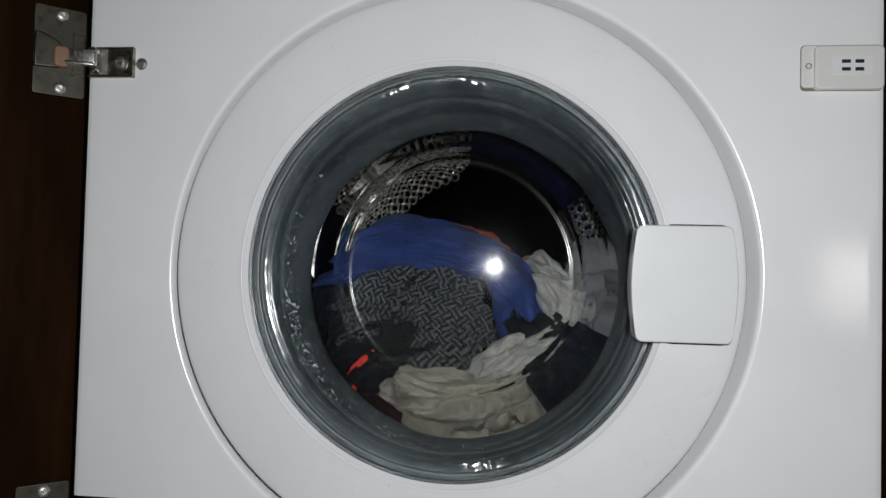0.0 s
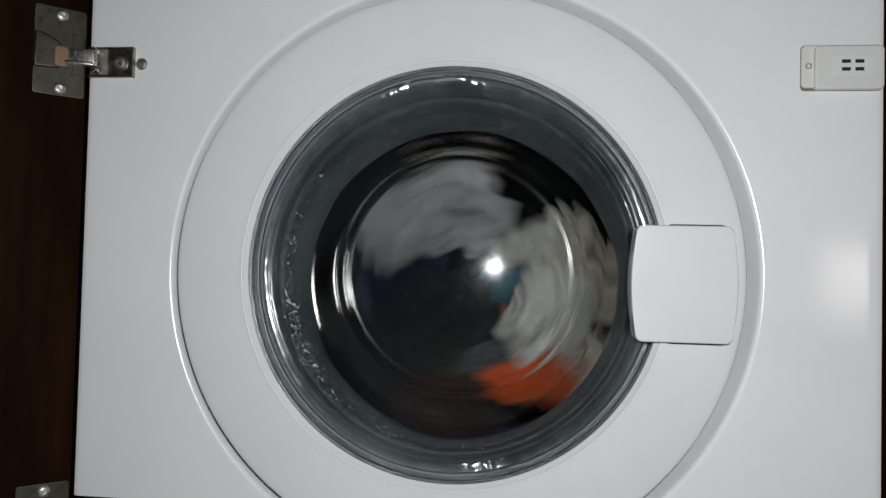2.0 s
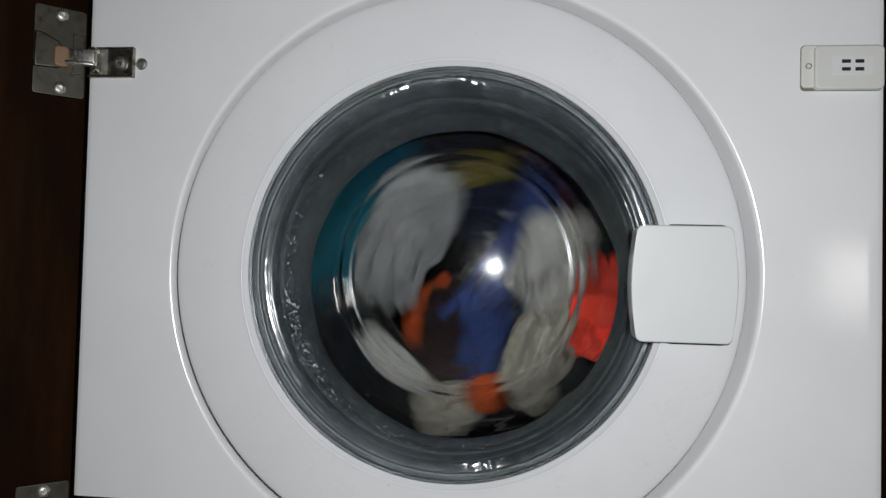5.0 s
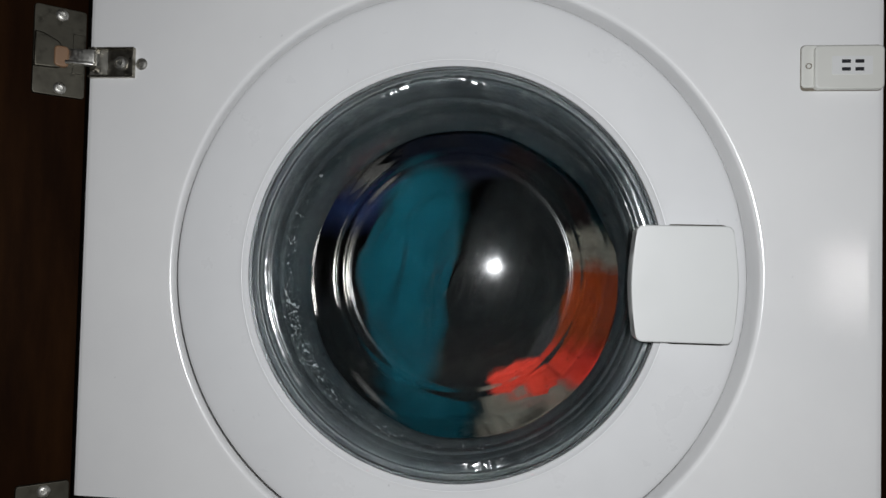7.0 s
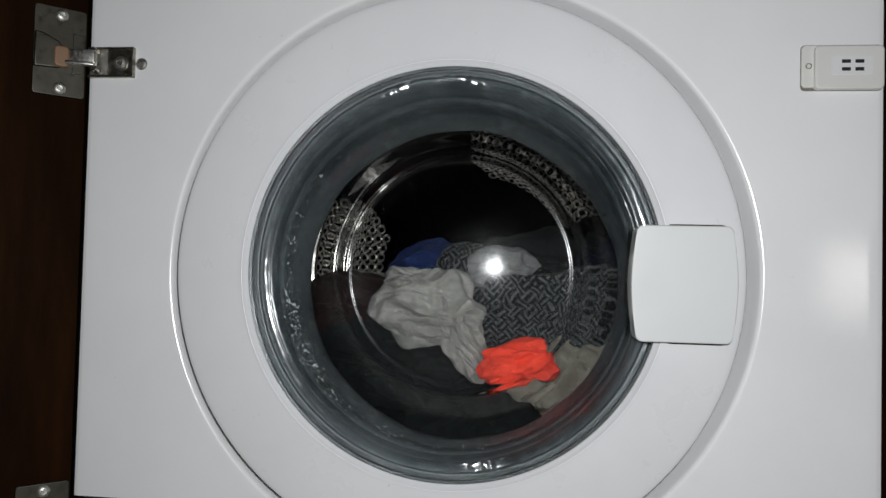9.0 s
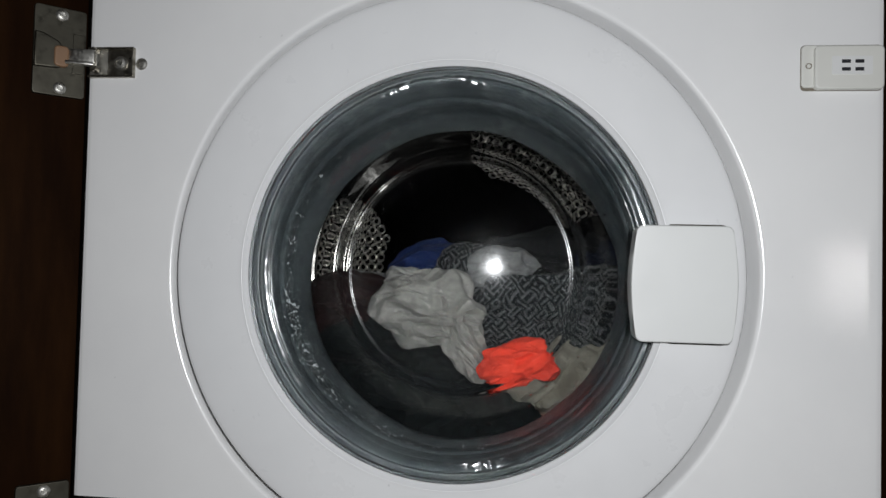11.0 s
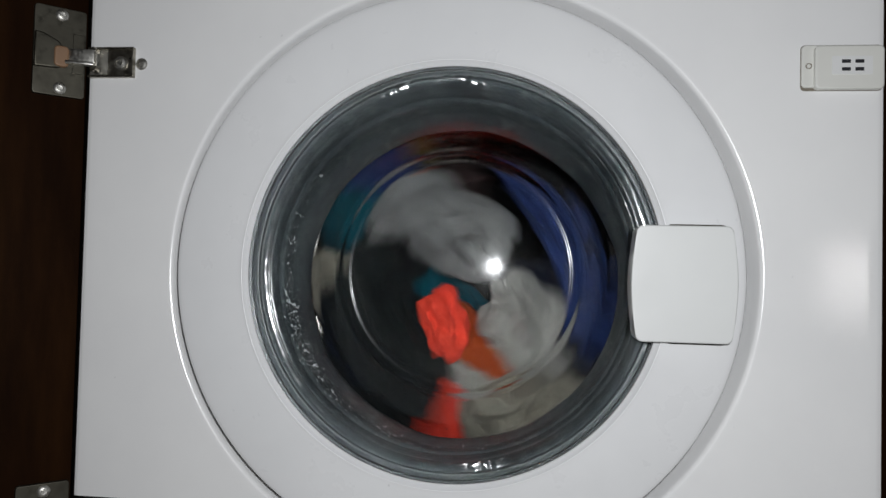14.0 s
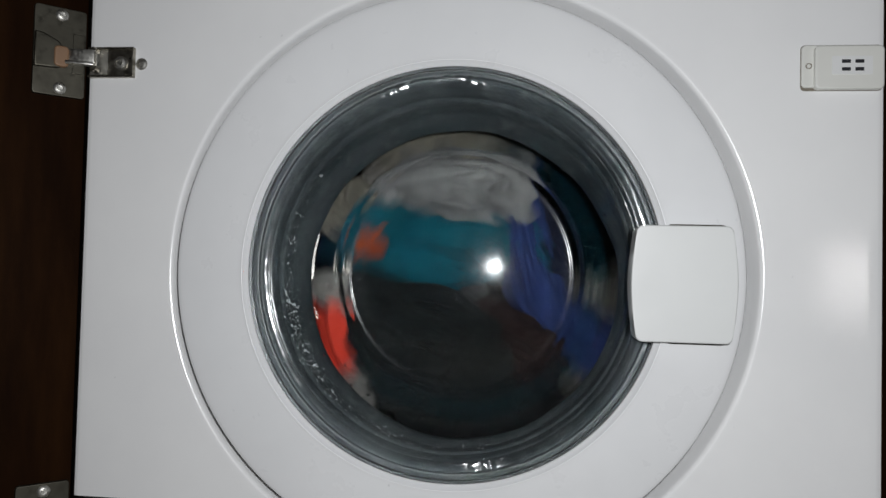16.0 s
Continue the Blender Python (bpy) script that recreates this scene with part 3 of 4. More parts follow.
DOOR_AT = pose(-0.297, YP, Z0, 0, 0, SWING)


cabinet = thing("kitchen_cabinet", pose(0.0, 0.0, 0.0), "dark brown wooden kitchen cabinet, its door open beside the machine", "cabinet")
part("door", box_bm(-0.60, 0.0022, 0.002, 0.021, -0.35, 0.40, 0.0015), WOOD, cabinet, "open dark wood-grain cabinet door", m=DOOR_AT)
part("side_panel", box_bm(0.3065, 0.3245, YP + 0.006, 0.57, 0.0, 0.84, 0.001), WOOD, cabinet, "dark wooden side panel")


def hinge(z):
    """A hinge: cup plate on the door, arm, and a bracket let into the machine's front."""
    h = part("hinge", plate_bm(rounded(-0.0365, 0.0004, -0.0346, 0.0346, 0.0025), -0.0016, 0.0025, 0.0006), ZINC, cabinet, "zinc-plated hinge screwed to door and machine", m=DOOR_AT @ pose(0, 0, z))
    part("lug", plate_bm(rounded(-0.0092, -0.0006, -0.0155, 0.0155, 0.001), -0.0026, -0.0008, 0.0004), ZINC, h)
    # the cup: a shallow well with a raised ear
    cup = plate_bm([(-0.036, 0.0125), (-0.030, 0.0120), (-0.020, 0.0075), (-0.0165, 0.0035), (-0.016, -0.010), (-0.019, -0.0135), (-0.036, -0.0145)], -0.0052, -0.0008, 0.0010)
    part("cup", cup, ZINC, h, "worn zinc hinge cup")
    part("stop", plate_bm(rounded(-0.0228, -0.0125, -0.0125, 0.0035, 0.003), -0.0070, -0.0010, 0.0012), TAN_PLASTIC, h, "small tan plastic stop")
    for dz in (0.0285, -0.0285):
        part("screw", screw_bm(0.0047, 0.0022), SATIN, h, "cross-head steel screw", m=pose(-0.0175, -0.0014, dz))
    back = (DOOR_AT @ pose(0, 0, z)).inverted() @ pose(0, YP, Z0)
    dz = z - 0.1646
    arm = box_bm(-0.0115, 0.0115, -0.0035, 0.0035, -0.0062, 0.0062, 0.0016)
    part("arm", arm, SATIN, h, "bright hinge arm", m=back @ pose(-0.2945, -0.0085, 0.1612 + dz, 0, 0, 8))
    # a paler strip turned to the lens stands for the arm edge's highlight
    part("arm_edge_highlight", box_bm(-0.0100, 0.0100, -0.0045, -0.0015, -0.0013, 0.0013, 0.0005), EDGE_HIGHLIGHT, h, m=back @ pose(-0.2930, -0.0118, 0.1549 + dz, -8, 0, 19))
    bx0, bx1, bz0, bz1 = -0.2920, -0.2543, 0.1470 + dz, 0.1707 + dz
    cx, cz = (bx0 + bx1) / 2, (bz0 + bz1) / 2
    wx, wz = (bx1 - bx0) / 2, (bz1 - bz0) / 2
    bracket = bmesh.new()
    for a in ((-wx, wx, -0.0045, -0.0005, wz - 0.0018, wz), (-wx, wx, -0.0045, -0.0005, -wz, -wz + 0.0018), (wx - 0.0018, wx, -0.0045, -0.0005, -wz + 0.0018, wz - 0.0018), (-wx * 0.2, wx - 0.0018, -0.0016, -0.0005, -wz + 0.0018, wz - 0.0018)):
        one = box_bm(*a, 0.0004, 1)
        me = bpy.data.meshes.new("bracket_side")
        one.to_mesh(me)
        one.free()
        bracket.from_mesh(me)
        bpy.data.meshes.remove(me)
    # takes the darker nickel for its rim's shadow; the bed stays pale
    part("bracket", bracket, NICKEL, h, "shiny nickel bracket on the machine", smooth=False, m=back @ pose(cx, 0, cz))
    part("bracket_bed", plate_bm(rounded(-wx, wx, -wz, wz, 0.001), -0.0009, 0.0005), SATIN, h, m=back @ pose(cx, 0, cz))
    for px, pz in ((-0.0125, wz - 0.003), (-0.0125, -wz + 0.006)):
        part("pivot", revolve([(0, -0.006), (0.0022, -0.006), (0.0026, -0.005), (0.0026, 0), (0, 0)], 14), NICKEL, h, m=back @ pose(cx + px, -0.002, cz + pz))
    part("pivot_pin", box_bm(-0.0014, 0.0014, -0.0062, -0.0034, -wz + 0.004, wz - 0.002, 0.0008), NICKEL, h, m=back @ pose(cx - 0.0125, 0, cz))
    part("bracket_screw", screw_bm(0.0056, 0.0030), SATIN, h, "steel screw in the bracket", m=back @ pose(cx + 0.0075, -0.0014, cz - 0.0005))
    return h


hinge(0.1646)
hinge(-0.2022)


def screw(x, z):
    s = thing("screw", pose(x, YP, Z0 + z), "small steel screw driven into the white front", "screw")
    part("head", screw_bm(0.0038, 0.0008), SATIN, s)
    part("washer", revolve([(0.0036, -0.0008), (0.0046, -0.0006), (0.0048, 0.0002), (0.0036, 0.0002)], 24, True), SATIN, s)


screw(-0.2493, 0.1581)


def catch_plate():
    c = thing("catch_plate", pose(0, YP, Z0), "ivory plastic catch plate with four dark slots on the machine", "catch plate")
    part("backing", plate_bm(rounded(0.2437, 0.2984, 0.1348, 0.1675, 0.0032), -0.0004, 0.0006), GRIME, c, "thin line of grime round the plate")
    part("base", plate_bm(rounded(0.2441, 0.295, 0.1369, 0.1671, 0.003), -0.0022, 0.0006, 0.0008), IVORY_PLASTIC, c)
    part("block", plate_bm(rounded(0.2520, 0.2980, 0.1352, 0.1659, 0.0032), -0.0058, 0.0006, 0.0012), IVORY_PLASTIC, c, "raised ivory plastic block")
    part("label", plate_bm(rounded(0.2629, 0.2898, 0.1451, 0.1580, 0.0004), -0.00625, -0.0050), LABEL_WHITE, c, "pale inset panel")
    for x in (0.2722, 0.2811):
        for z in (0.1543, 0.1488):
            part("slot", plate_bm(rounded(x - 0.0029, x + 0.0029, z - 0.0012, z + 0.0012, 0.0003), -0.0066, -0.0052), DARK_SLOT, c, "dark rectangular slot")
    part("screw_hole", revolve([(0.0015, -0.0018), (0.0015, -0.0026), (0.0021, -0.0027), (0.0022, -0.0018)], 20), GRIME, c, "small capped screw hole", m=pose(0.2487, 0, 0.1521))


catch_plate()


# ---- motion ----
CENTRE = Vector((0.005, -0.01))  # about which the load tumbles, across and up from the drum's axis


def drum_turn(t):
    """Degrees the drum has turned, counter-clockwise as seen from the door: one spell each way, with a rest between."""
    def ramp_up(s, rate, soft):
        return rate * (s * s / (2 * soft) if s < soft else s - soft / 2)
    a = 0.0
    if t > 0.55:
        s = min(t, 7.4) - 0.55
        a = ramp_up(s, 313.7, 0.7)
        if t > 7.0:
            e = min(t, 7.4) - 7.0
            a -= 313.7 * e * e / 0.8
    if t > 7.4:
        a -= 2.0 * min(1.0, (t - 7.4) / 0.6)
    if t > 12.35:
        a -= ramp_up(t - 12.35, 318.0, 0.7)
    return a


def spin_rows():
    start = 65.0
    return [(k / 10, pose(0, 0, Z0 - 0.004, 0, -(start + drum_turn(k / 10)), 0)) for k in range(161)]


def swung(p, degrees):
    w = radians(degrees)
    return Vector((p.x * math.cos(w) - p.y * math.sin(w), p.x * math.sin(w) + p.y * math.cos(w)))


def spread(rows, swing):
    """Rows of (time, x, z, depth, turn) with steps between, along the way that the load is carried round;
    swing: degrees by which the drum sweeps a thing on through each row's place."""
    full = []
    for (t0, x0, z0, y0, a0), (t1, x1, z1, y1, a1) in zip(rows, rows[1:]):
        moving = 0.9 < t0 < 7.45 or t0 > 12.45
        if not moving or t1 - t0 > 0.55 or t0 >= 7.5 and t0 < 12.45:
            full.append((t0, x0, z0, y0, a0))
            continue
        way = 1 if t0 < 8 else -1
        p0, p1 = Vector((x0, z0)) - CENTRE, Vector((x1, z1)) - CENTRE
        th0, th1 = math.atan2(p0.y, p0.x), math.atan2(p1.y, p1.x)
        sweep = ((th1 - th0) * way) % (2 * math.pi)
        steps = max(1, round((t1 - t0) / 0.1))
        for k in range(steps):
            s = k / steps
            if sweep < radians(215):  # carried round by the drum
                r, th = p0.length + (p1.length - p0.length) * s, th0 + way * sweep * s
                spot = Vector((r * math.cos(th), r * math.sin(th)))
            else:  # falls or rolls across the load
                spot = p0.lerp(p1, s)
            for lag in (-1, 0, 1) if k == 0 and swing and t0 != 12.5 else (0,):
                here = swung(spot, lag * way * swing) + CENTRE
                full.append((t0 + (t1 - t0) * s + lag / FPS, here.x, here.y, y0 + (y1 - y0) * s, None))
    full.append(rows[-1])
    # turns: carried part of the way round with the drum, ending as the next row says or half a turn from it
    last = rows[0][4]
    keyed = {rows[0][0]: rows[0][4]}
    for (t0, *_, a0), (t1, *_, a1) in zip(rows, rows[1:]):
        moving = (0.9 < t0 < 7.45 or t0 > 12.45) and t1 - t0 < 0.55
        want = last + (300 if t0 < 8 else -300) * (t1 - t0) * moving
        k = round((want - a1) / 180) if moving else round((last - a1) / 180)
        last = a1 + 180 * k
        keyed[t1] = last
    times = sorted(keyed)
    done = []
    for t, x, z, y, _ in full:
        hi = next((q for q in times if q >= t - 1e-6), times[-1])
        lo = max([q for q in times if q <= t + 1e-6])
        s = (t - lo) / (hi - lo) if hi > lo else 0
        done.append((round(t, 4), x, z, y, keyed[lo] + (keyed[hi] - keyed[lo]) * s))
    return done


carried_rows = {}


def tumble(made, k, rows):
    """Carry a garment (k 0, its main piece) or another piece of it, which moves on the first."""
    g, pieces = made
    poses = [(t, pose(x, y, Z0 + z, 0, -a, 0)) for t, x, z, y, a in spread(rows, 0 if made is red_shirt else 3 if made is cream_towel else 8)]
    if k == 0:
        carried_rows[g.name] = poses
        walk(g, poses)
    else:
        base = carried_rows[g.name]
        walk(pieces[k], [(t, m.inverted() @ n) for (t, m), (_, n) in zip(base, poses)])


def motions():
    walk(the_drum, spin_rows())
    tumble(white_shirt, 0, [(0, 0.073, -0.025, 0.165, -50), (0.6, 0.073, -0.025, 0.165, -50), (1, 0.071, -0.036, 0.162, -30), (1.5, 0.040, -0.104, 0.177, 15), (2, 0.071, -0.036, 0.157, 55), (2.5, 0.101, -0.084, 0.197, 50), (3, 0.075, 0.014, 0.172, 60), (3.5, 0.067, 0.060, 0.182, -40), (4, 0.087, 0.016, 0.157, 62), (4.5, 0.067, 0.060, 0.182, -40), (5, 0.075, 0.014, 0.172, 60), (5.5, 0.101, -0.084, 0.197, 50), (6, 0.087, 0.016, 0.157, 62), (6.5, -0.009, -0.103, 0.162, 85), (7, -0.106, -0.118, 0.232, -40), (7.5, -0.039, -0.045, 0.167, 12), (8, -0.036, -0.030, 0.150, -12), (12.3, -0.036, -0.030, 0.150, -12), (12.5, -0.039, -0.020, 0.150, -25), (13, 0.015, -0.103, 0.164, -70), (13.5, -0.011, -0.059, 0.167, -45), (14, 0.054, -0.052, 0.167, -62), (14.5, -0.049, -0.032, 0.162, -45), (15, -0.130, -0.023, 0.222, -80), (15.5, -0.053, 0.026, 0.162, -50), (16, -0.095, -0.123, 0.232, -30)])
    tumble(white_shirt, 1, [(0, 0.047, -0.070, 0.135, 28), (0.6, 0.047, -0.070, 0.135, 28), (1, 0.090, -0.001, 0.167, 40), (1.5, -0.013, -0.079, 0.167, 65), (2, 0.063, 0.029, 0.177, 20), (2.5, 0.016, -0.051, 0.265, -21), (3, -0.068, -0.087, 0.172, -40), (3.5, -0.116, 0.022, 0.232, 70), (4, -0.106, -0.045, 0.222, 75), (4.5, -0.116, 0.022, 0.232, 70), (5, -0.068, -0.087, 0.172, -40), (5.5, 0.072, -0.072, 0.265, -32), (6, -0.106, -0.045, 0.222, 75), (6.5, 0.087, 0.004, 0.162, 60), (7, 0.059, -0.033, 0.265, -8), (7.5, 0.020, -0.052, 0.160, -15), (8, -0.001, -0.060, 0.142, -58), (12.3, -0.001, -0.060, 0.142, -58), (12.5, -0.012, -0.058, 0.142, -71), (13, -0.046, -0.032, 0.172, 70), (13.5, 0.030, -0.083, 0.172, -65), (14, 0.010, -0.110, 0.177, -50), (14.5, -0.090, 0.003, 0.167, -80), (15, -0.083, 0.081, 0.202, 30), (15.5, -0.058, -0.047, 0.154, -72), (16, -0.108, -0.024, 0.164, -12)])
    tumble(pale_shirt, 0, [(0, 0.116, -0.039, 0.205, 60), (0.6, 0.116, -0.039, 0.205, 60), (1, -0.017, -0.003, 0.167, 55), (1.5, -0.026, 0.020, 0.302, 0), (2, -0.041, 0.050, 0.177, 30), (2.5, -0.026, -0.010, 0.302, 30), (3, -0.056, 0.031, 0.162, 72), (3.5, 0.030, 0.062, 0.212, 40), (4, -0.051, -0.002, 0.235, 60), (4.5, 0.030, 0.062, 0.212, 40), (5, -0.056, 0.031, 0.162, 72), (5.5, -0.026, -0.010, 0.302, 30), (6, -0.040, 0.006, 0.177, 60), (6.5, -0.027, 0.051, 0.302, 30), (7, 0.017, -0.071, 0.265, -28), (7.5, -0.018, 0.024, 0.222, 15), (8, -0.078, -0.044, 0.222, -10), (12.3, -0.078, -0.044, 0.222, -10), (12.5, -0.086, -0.026, 0.222, -23), (13, 0.006, 0.056, 0.172, -30), (13.5, 0.013, 0.020, 0.162, -52), (14, -0.031, 0.046, 0.182, -25), (14.5, 0.071, -0.001, 0.182, -52), (15, -0.036, 0.049, 0.272, 0), (15.5, 0.052, 0.035, 0.192, -50), (16, -0.010, 0.079, 0.177, -4)])
    tumble(pale_shirt, 1, [(0, 0.071, -0.112, 0.180, 30), (0.6, 0.071, -0.112, 0.180, 30), (1, 0.036, 0.047, 0.232, 40), (1.5, 0.022, -0.040, 0.265, -35), (2, 0.016, 0.044, 0.182, 40), (2.5, 0.052, -0.031, 0.265, -8), (3, 0.036, 0.053, 0.232, 50), (3.5, -0.050, 0.028, 0.212, 45), (4, 0.067, 0.103, 0.232, -30), (4.5, -0.050, 0.028, 0.212, 45), (5, 0.036, 0.053, 0.232, 50), (5.5, 0.035, -0.088, 0.265, 33), (6, 0.067, 0.103, 0.232, -30), (6.5, 0.015, -0.065, 0.265, 24), (7, 0.073, -0.071, 0.265, 21), (7.5, 0.011, 0.031, 0.192, 15), (8, 0.030, 0.005, 0.182, 5), (12.3, 0.030, 0.005, 0.182, 5), (12.5, 0.031, -0.002, 0.182, -8), (13, -0.059, 0.043, 0.192, 30), (13.5, 0.028, -0.038, 0.182, -50), (14, -0.070, 0.054, 0.192, 20), (14.5, 0.111, -0.006, 0.212, 80), (15, -0.038, -0.090, 0.265, -22), (15.5, -0.064, -0.010, 0.172, -50), (16, -0.069, 0.085, 0.182, 30)])
    tumble(cream_towel, 0, [(0, -0.018, -0.114, 0.150, -3), (0.6, -0.018, -0.114, 0.150, -3), (1, 0.072, -0.095, 0.162, 30), (1.5, 0.094, -0.075, 0.167, 35), (2, 0.106, 0.010, 0.182, -70), (2.5, 0.107, -0.036, 0.182, 75), (3, 0.069, -0.070, 0.162, 70), (3.5, 0.107, -0.065, 0.172, 72), (4, 0.106, -0.073, 0.192, 50), (4.5, 0.107, -0.065, 0.172, 72), (5, 0.069, -0.070, 0.162, 70), (5.5, 0.107, -0.036, 0.182, 75), (6, 0.106, -0.073, 0.192, 50), (6.5, 0.108, -0.005, 0.172, 78), (7, 0.066, -0.132, 0.187, 15), (7.5, 0.110, -0.036, 0.187, 65), (8, 0.083, -0.091, 0.170, 38), (12.3, 0.083, -0.091, 0.170, 38), (12.5, 0.063, -0.107, 0.170, 25), (13, 0.025, -0.128, 0.182, 0), (13.5, 0.035, -0.120, 0.182, -70), (14, 0.056, -0.122, 0.172, 18), (14.5, 0.025, -0.118, 0.172, 8), (15, -0.125, -0.070, 0.187, -62), (15.5, 0.108, -0.086, 0.217, -60), (16, -0.041, 0.121, 0.207, 8)])
    tumble(cream_towel, 1, [(0, 0.043, -0.118, 0.160, 20), (0.6, 0.043, -0.118, 0.160, 20), (1, 0.120, -0.010, 0.192, 80), (1.5, 0.062, -0.036, 0.265, 3), (2, 0.105, -0.082, 0.182, 60), (2.5, -0.033, -0.125, 0.192, 0), (3, -0.017, -0.129, 0.192, 10), (3.5, 0.110, 0.041, 0.202, 0), (4, 0.099, -0.036, 0.182, 0), (4.5, 0.110, 0.041, 0.202, 0), (5, -0.017, -0.129, 0.192, 10), (5.5, -0.033, -0.125, 0.192, 0), (6, 0.099, -0.036, 0.182, 0), (6.5, -0.010, -0.130, 0.172, 0), (7, 0.119, 0.026, 0.192, 0), (7.5, 0.104, -0.060, 0.172, 30), (8, -0.110, -0.072, 0.196, -10), (12.3, -0.110, -0.072, 0.196, -10), (12.5, -0.121, -0.044, 0.196, -23), (13, -0.075, -0.115, 0.172, 0), (13.5, -0.123, -0.006, 0.172, 60), (14, -0.139, -0.012, 0.202, 90), (14.5, -0.127, -0.042, 0.172, 30), (15, -0.126, 0.031, 0.182, 70), (15.5, -0.094, 0.057, 0.177, 40), (16, -0.127, 0.059, 0.202, 50)])
    tumble(blue_jumper, 0, [(0, -0.050, 0.002, 0.170, 4), (0.6, -0.050, 0.002, 0.170, 4), (1, 0.019, -0.085, 0.182, -75), (1.5, -0.002, 0.099, 0.207, 8), (2, 0.024, -0.149, 0.207, 0), (2.5, -0.044, 0.122, 0.232, 12), (3, 0.026, 0.029, 0.202, 60), (3.5, -0.063, 0.017, 0.192, 58), (4, 0.034, -0.129, 0.232, 0), (4.5, -0.063, 0.017, 0.192, 58), (5, 0.026, 0.029, 0.202, 60), (5.5, -0.044, 0.122, 0.232, 12), (6, 0.034, -0.129, 0.232, 0), (6.5, -0.020, 0.113, 0.212, 8), (7, -0.087, 0.109, 0.282, 30), (7.5, 0.092, 0.039, 0.262, -10), (8, -0.034, -0.070, 0.282, 10), (12.3, -0.034, -0.070, 0.282, 10), (12.5, -0.049, -0.063, 0.282, -3), (13, 0.049, -0.039, 0.197, -62), (13.5, -0.018, 0.109, 0.202, 8), (14, 0.079, 0.020, 0.197, -62), (14.5, -0.002, 0.100, 0.197, 0), (15, 0.051, 0.106, 0.232, -20), (15.5, -0.001, 0.086, 0.192, -4), (16, 0.079, 0.009, 0.197, -70)])
    tumble(blue_jumper, 1, [(0, 0.042, -0.025, 0.150, -66), (0.6, 0.042, -0.025, 0.150, -66), (1, 0.003, -0.046, 0.212, 0), (1.5, -0.098, -0.000, 0.192, 65), (2, 0.031, -0.034, 0.265, -18), (2.5, 0.112, 0.054, 0.232, 0), (3, 0.012, -0.061, 0.197, 80), (3.5, 0.018, -0.073, 0.265, -26), (4, -0.017, -0.087, 0.232, 0), (4.5, 0.021, -0.042, 0.265, -32), (5, 0.012, -0.061, 0.197, 80), (5.5, 0.112, 0.054, 0.232, 0), (6, -0.017, -0.087, 0.232, 0), (6.5, -0.096, -0.044, 0.212, 80), (7, 0.016, -0.054, 0.265, -23), (7.5, -0.077, -0.013, 0.212, 40), (8, -0.046, 0.002, 0.262, 8), (12.3, -0.046, 0.002, 0.262, 8), (12.5, -0.042, 0.014, 0.262, -5), (13, 0.070, -0.060, 0.212, 0), (13.5, 0.028, 0.066, 0.197, -50), (14, -0.097, 0.107, 0.212, 30), (14.5, 0.067, 0.078, 0.202, -30), (15, -0.037, -0.030, 0.265, 34), (15.5, -0.017, 0.050, 0.197, -40), (16, 0.106, -0.058, 0.197, -50)])
    tumble(patterned_shorts, 0, [(0, -0.049, -0.044, 0.167, -4), (0.6, -0.049, -0.044, 0.167, -4), (1, -0.052, -0.093, 0.200, 0), (1.5, 0.036, -0.031, 0.265, 26), (2, -0.006, -0.087, 0.232, 0), (2.5, -0.013, -0.150, 0.207, 0), (3, 0.016, -0.067, 0.265, 25), (3.5, 0.074, -0.069, 0.265, 24), (4, -0.020, -0.140, 0.222, 0), (4.5, 0.051, -0.089, 0.265, -25), (5, 0.055, -0.032, 0.265, -15), (5.5, -0.013, -0.150, 0.207, 0), (6, -0.020, -0.140, 0.222, 0), (6.5, 0.017, -0.048, 0.265, 10), (7, 0.070, -0.039, 0.222, 60), (7.5, 0.053, 0.008, 0.182, 8), (8, 0.066, -0.033, 0.177, 8), (12.3, 0.066, -0.033, 0.177, 8), (12.5, 0.058, -0.047, 0.177, -5), (13, -0.123, 0.045, 0.232, 70), (13.5, -0.013, -0.080, 0.265, 19), (14, 0.082, -0.093, 0.222, -50), (14.5, -0.007, -0.050, 0.265, 28), (15, 0.102, -0.060, 0.222, -60), (15.5, -0.031, -0.030, 0.265, 30), (16, -0.023, -0.088, 0.265, -33)])
    tumble(patterned_shorts, 1, [(0, -0.021, -0.054, 0.160, 5), (0.6, -0.021, -0.054, 0.160, 5), (1, -0.000, -0.110, 0.172, 20), (1.5, 0.032, -0.087, 0.265, 8), (2, 0.070, -0.043, 0.265, 14), (2.5, 0.015, -0.061, 0.265, 0), (3, 0.071, -0.074, 0.265, -26), (3.5, 0.030, -0.034, 0.265, -2), (4, 0.045, -0.090, 0.265, -33), (4.5, 0.061, -0.034, 0.265, 35), (5, 0.018, -0.074, 0.265, 29), (5.5, 0.075, -0.062, 0.265, 4), (6, 0.020, -0.043, 0.265, -16), (6.5, 0.039, -0.118, 0.232, 0), (7, 0.049, -0.030, 0.265, 33), (7.5, 0.054, -0.028, 0.192, 0), (8, 0.002, -0.003, 0.212, 0), (12.3, 0.002, -0.003, 0.212, 0), (12.5, 0.002, -0.004, 0.212, -13), (13, -0.048, -0.087, 0.265, 6), (13.5, -0.038, -0.030, 0.265, 31), (14, -0.017, -0.084, 0.265, 28), (14.5, -0.063, -0.049, 0.265, 1), (15, -0.005, -0.056, 0.265, -7), (15.5, -0.058, -0.079, 0.265, 8), (16, -0.025, -0.032, 0.265, -6)])
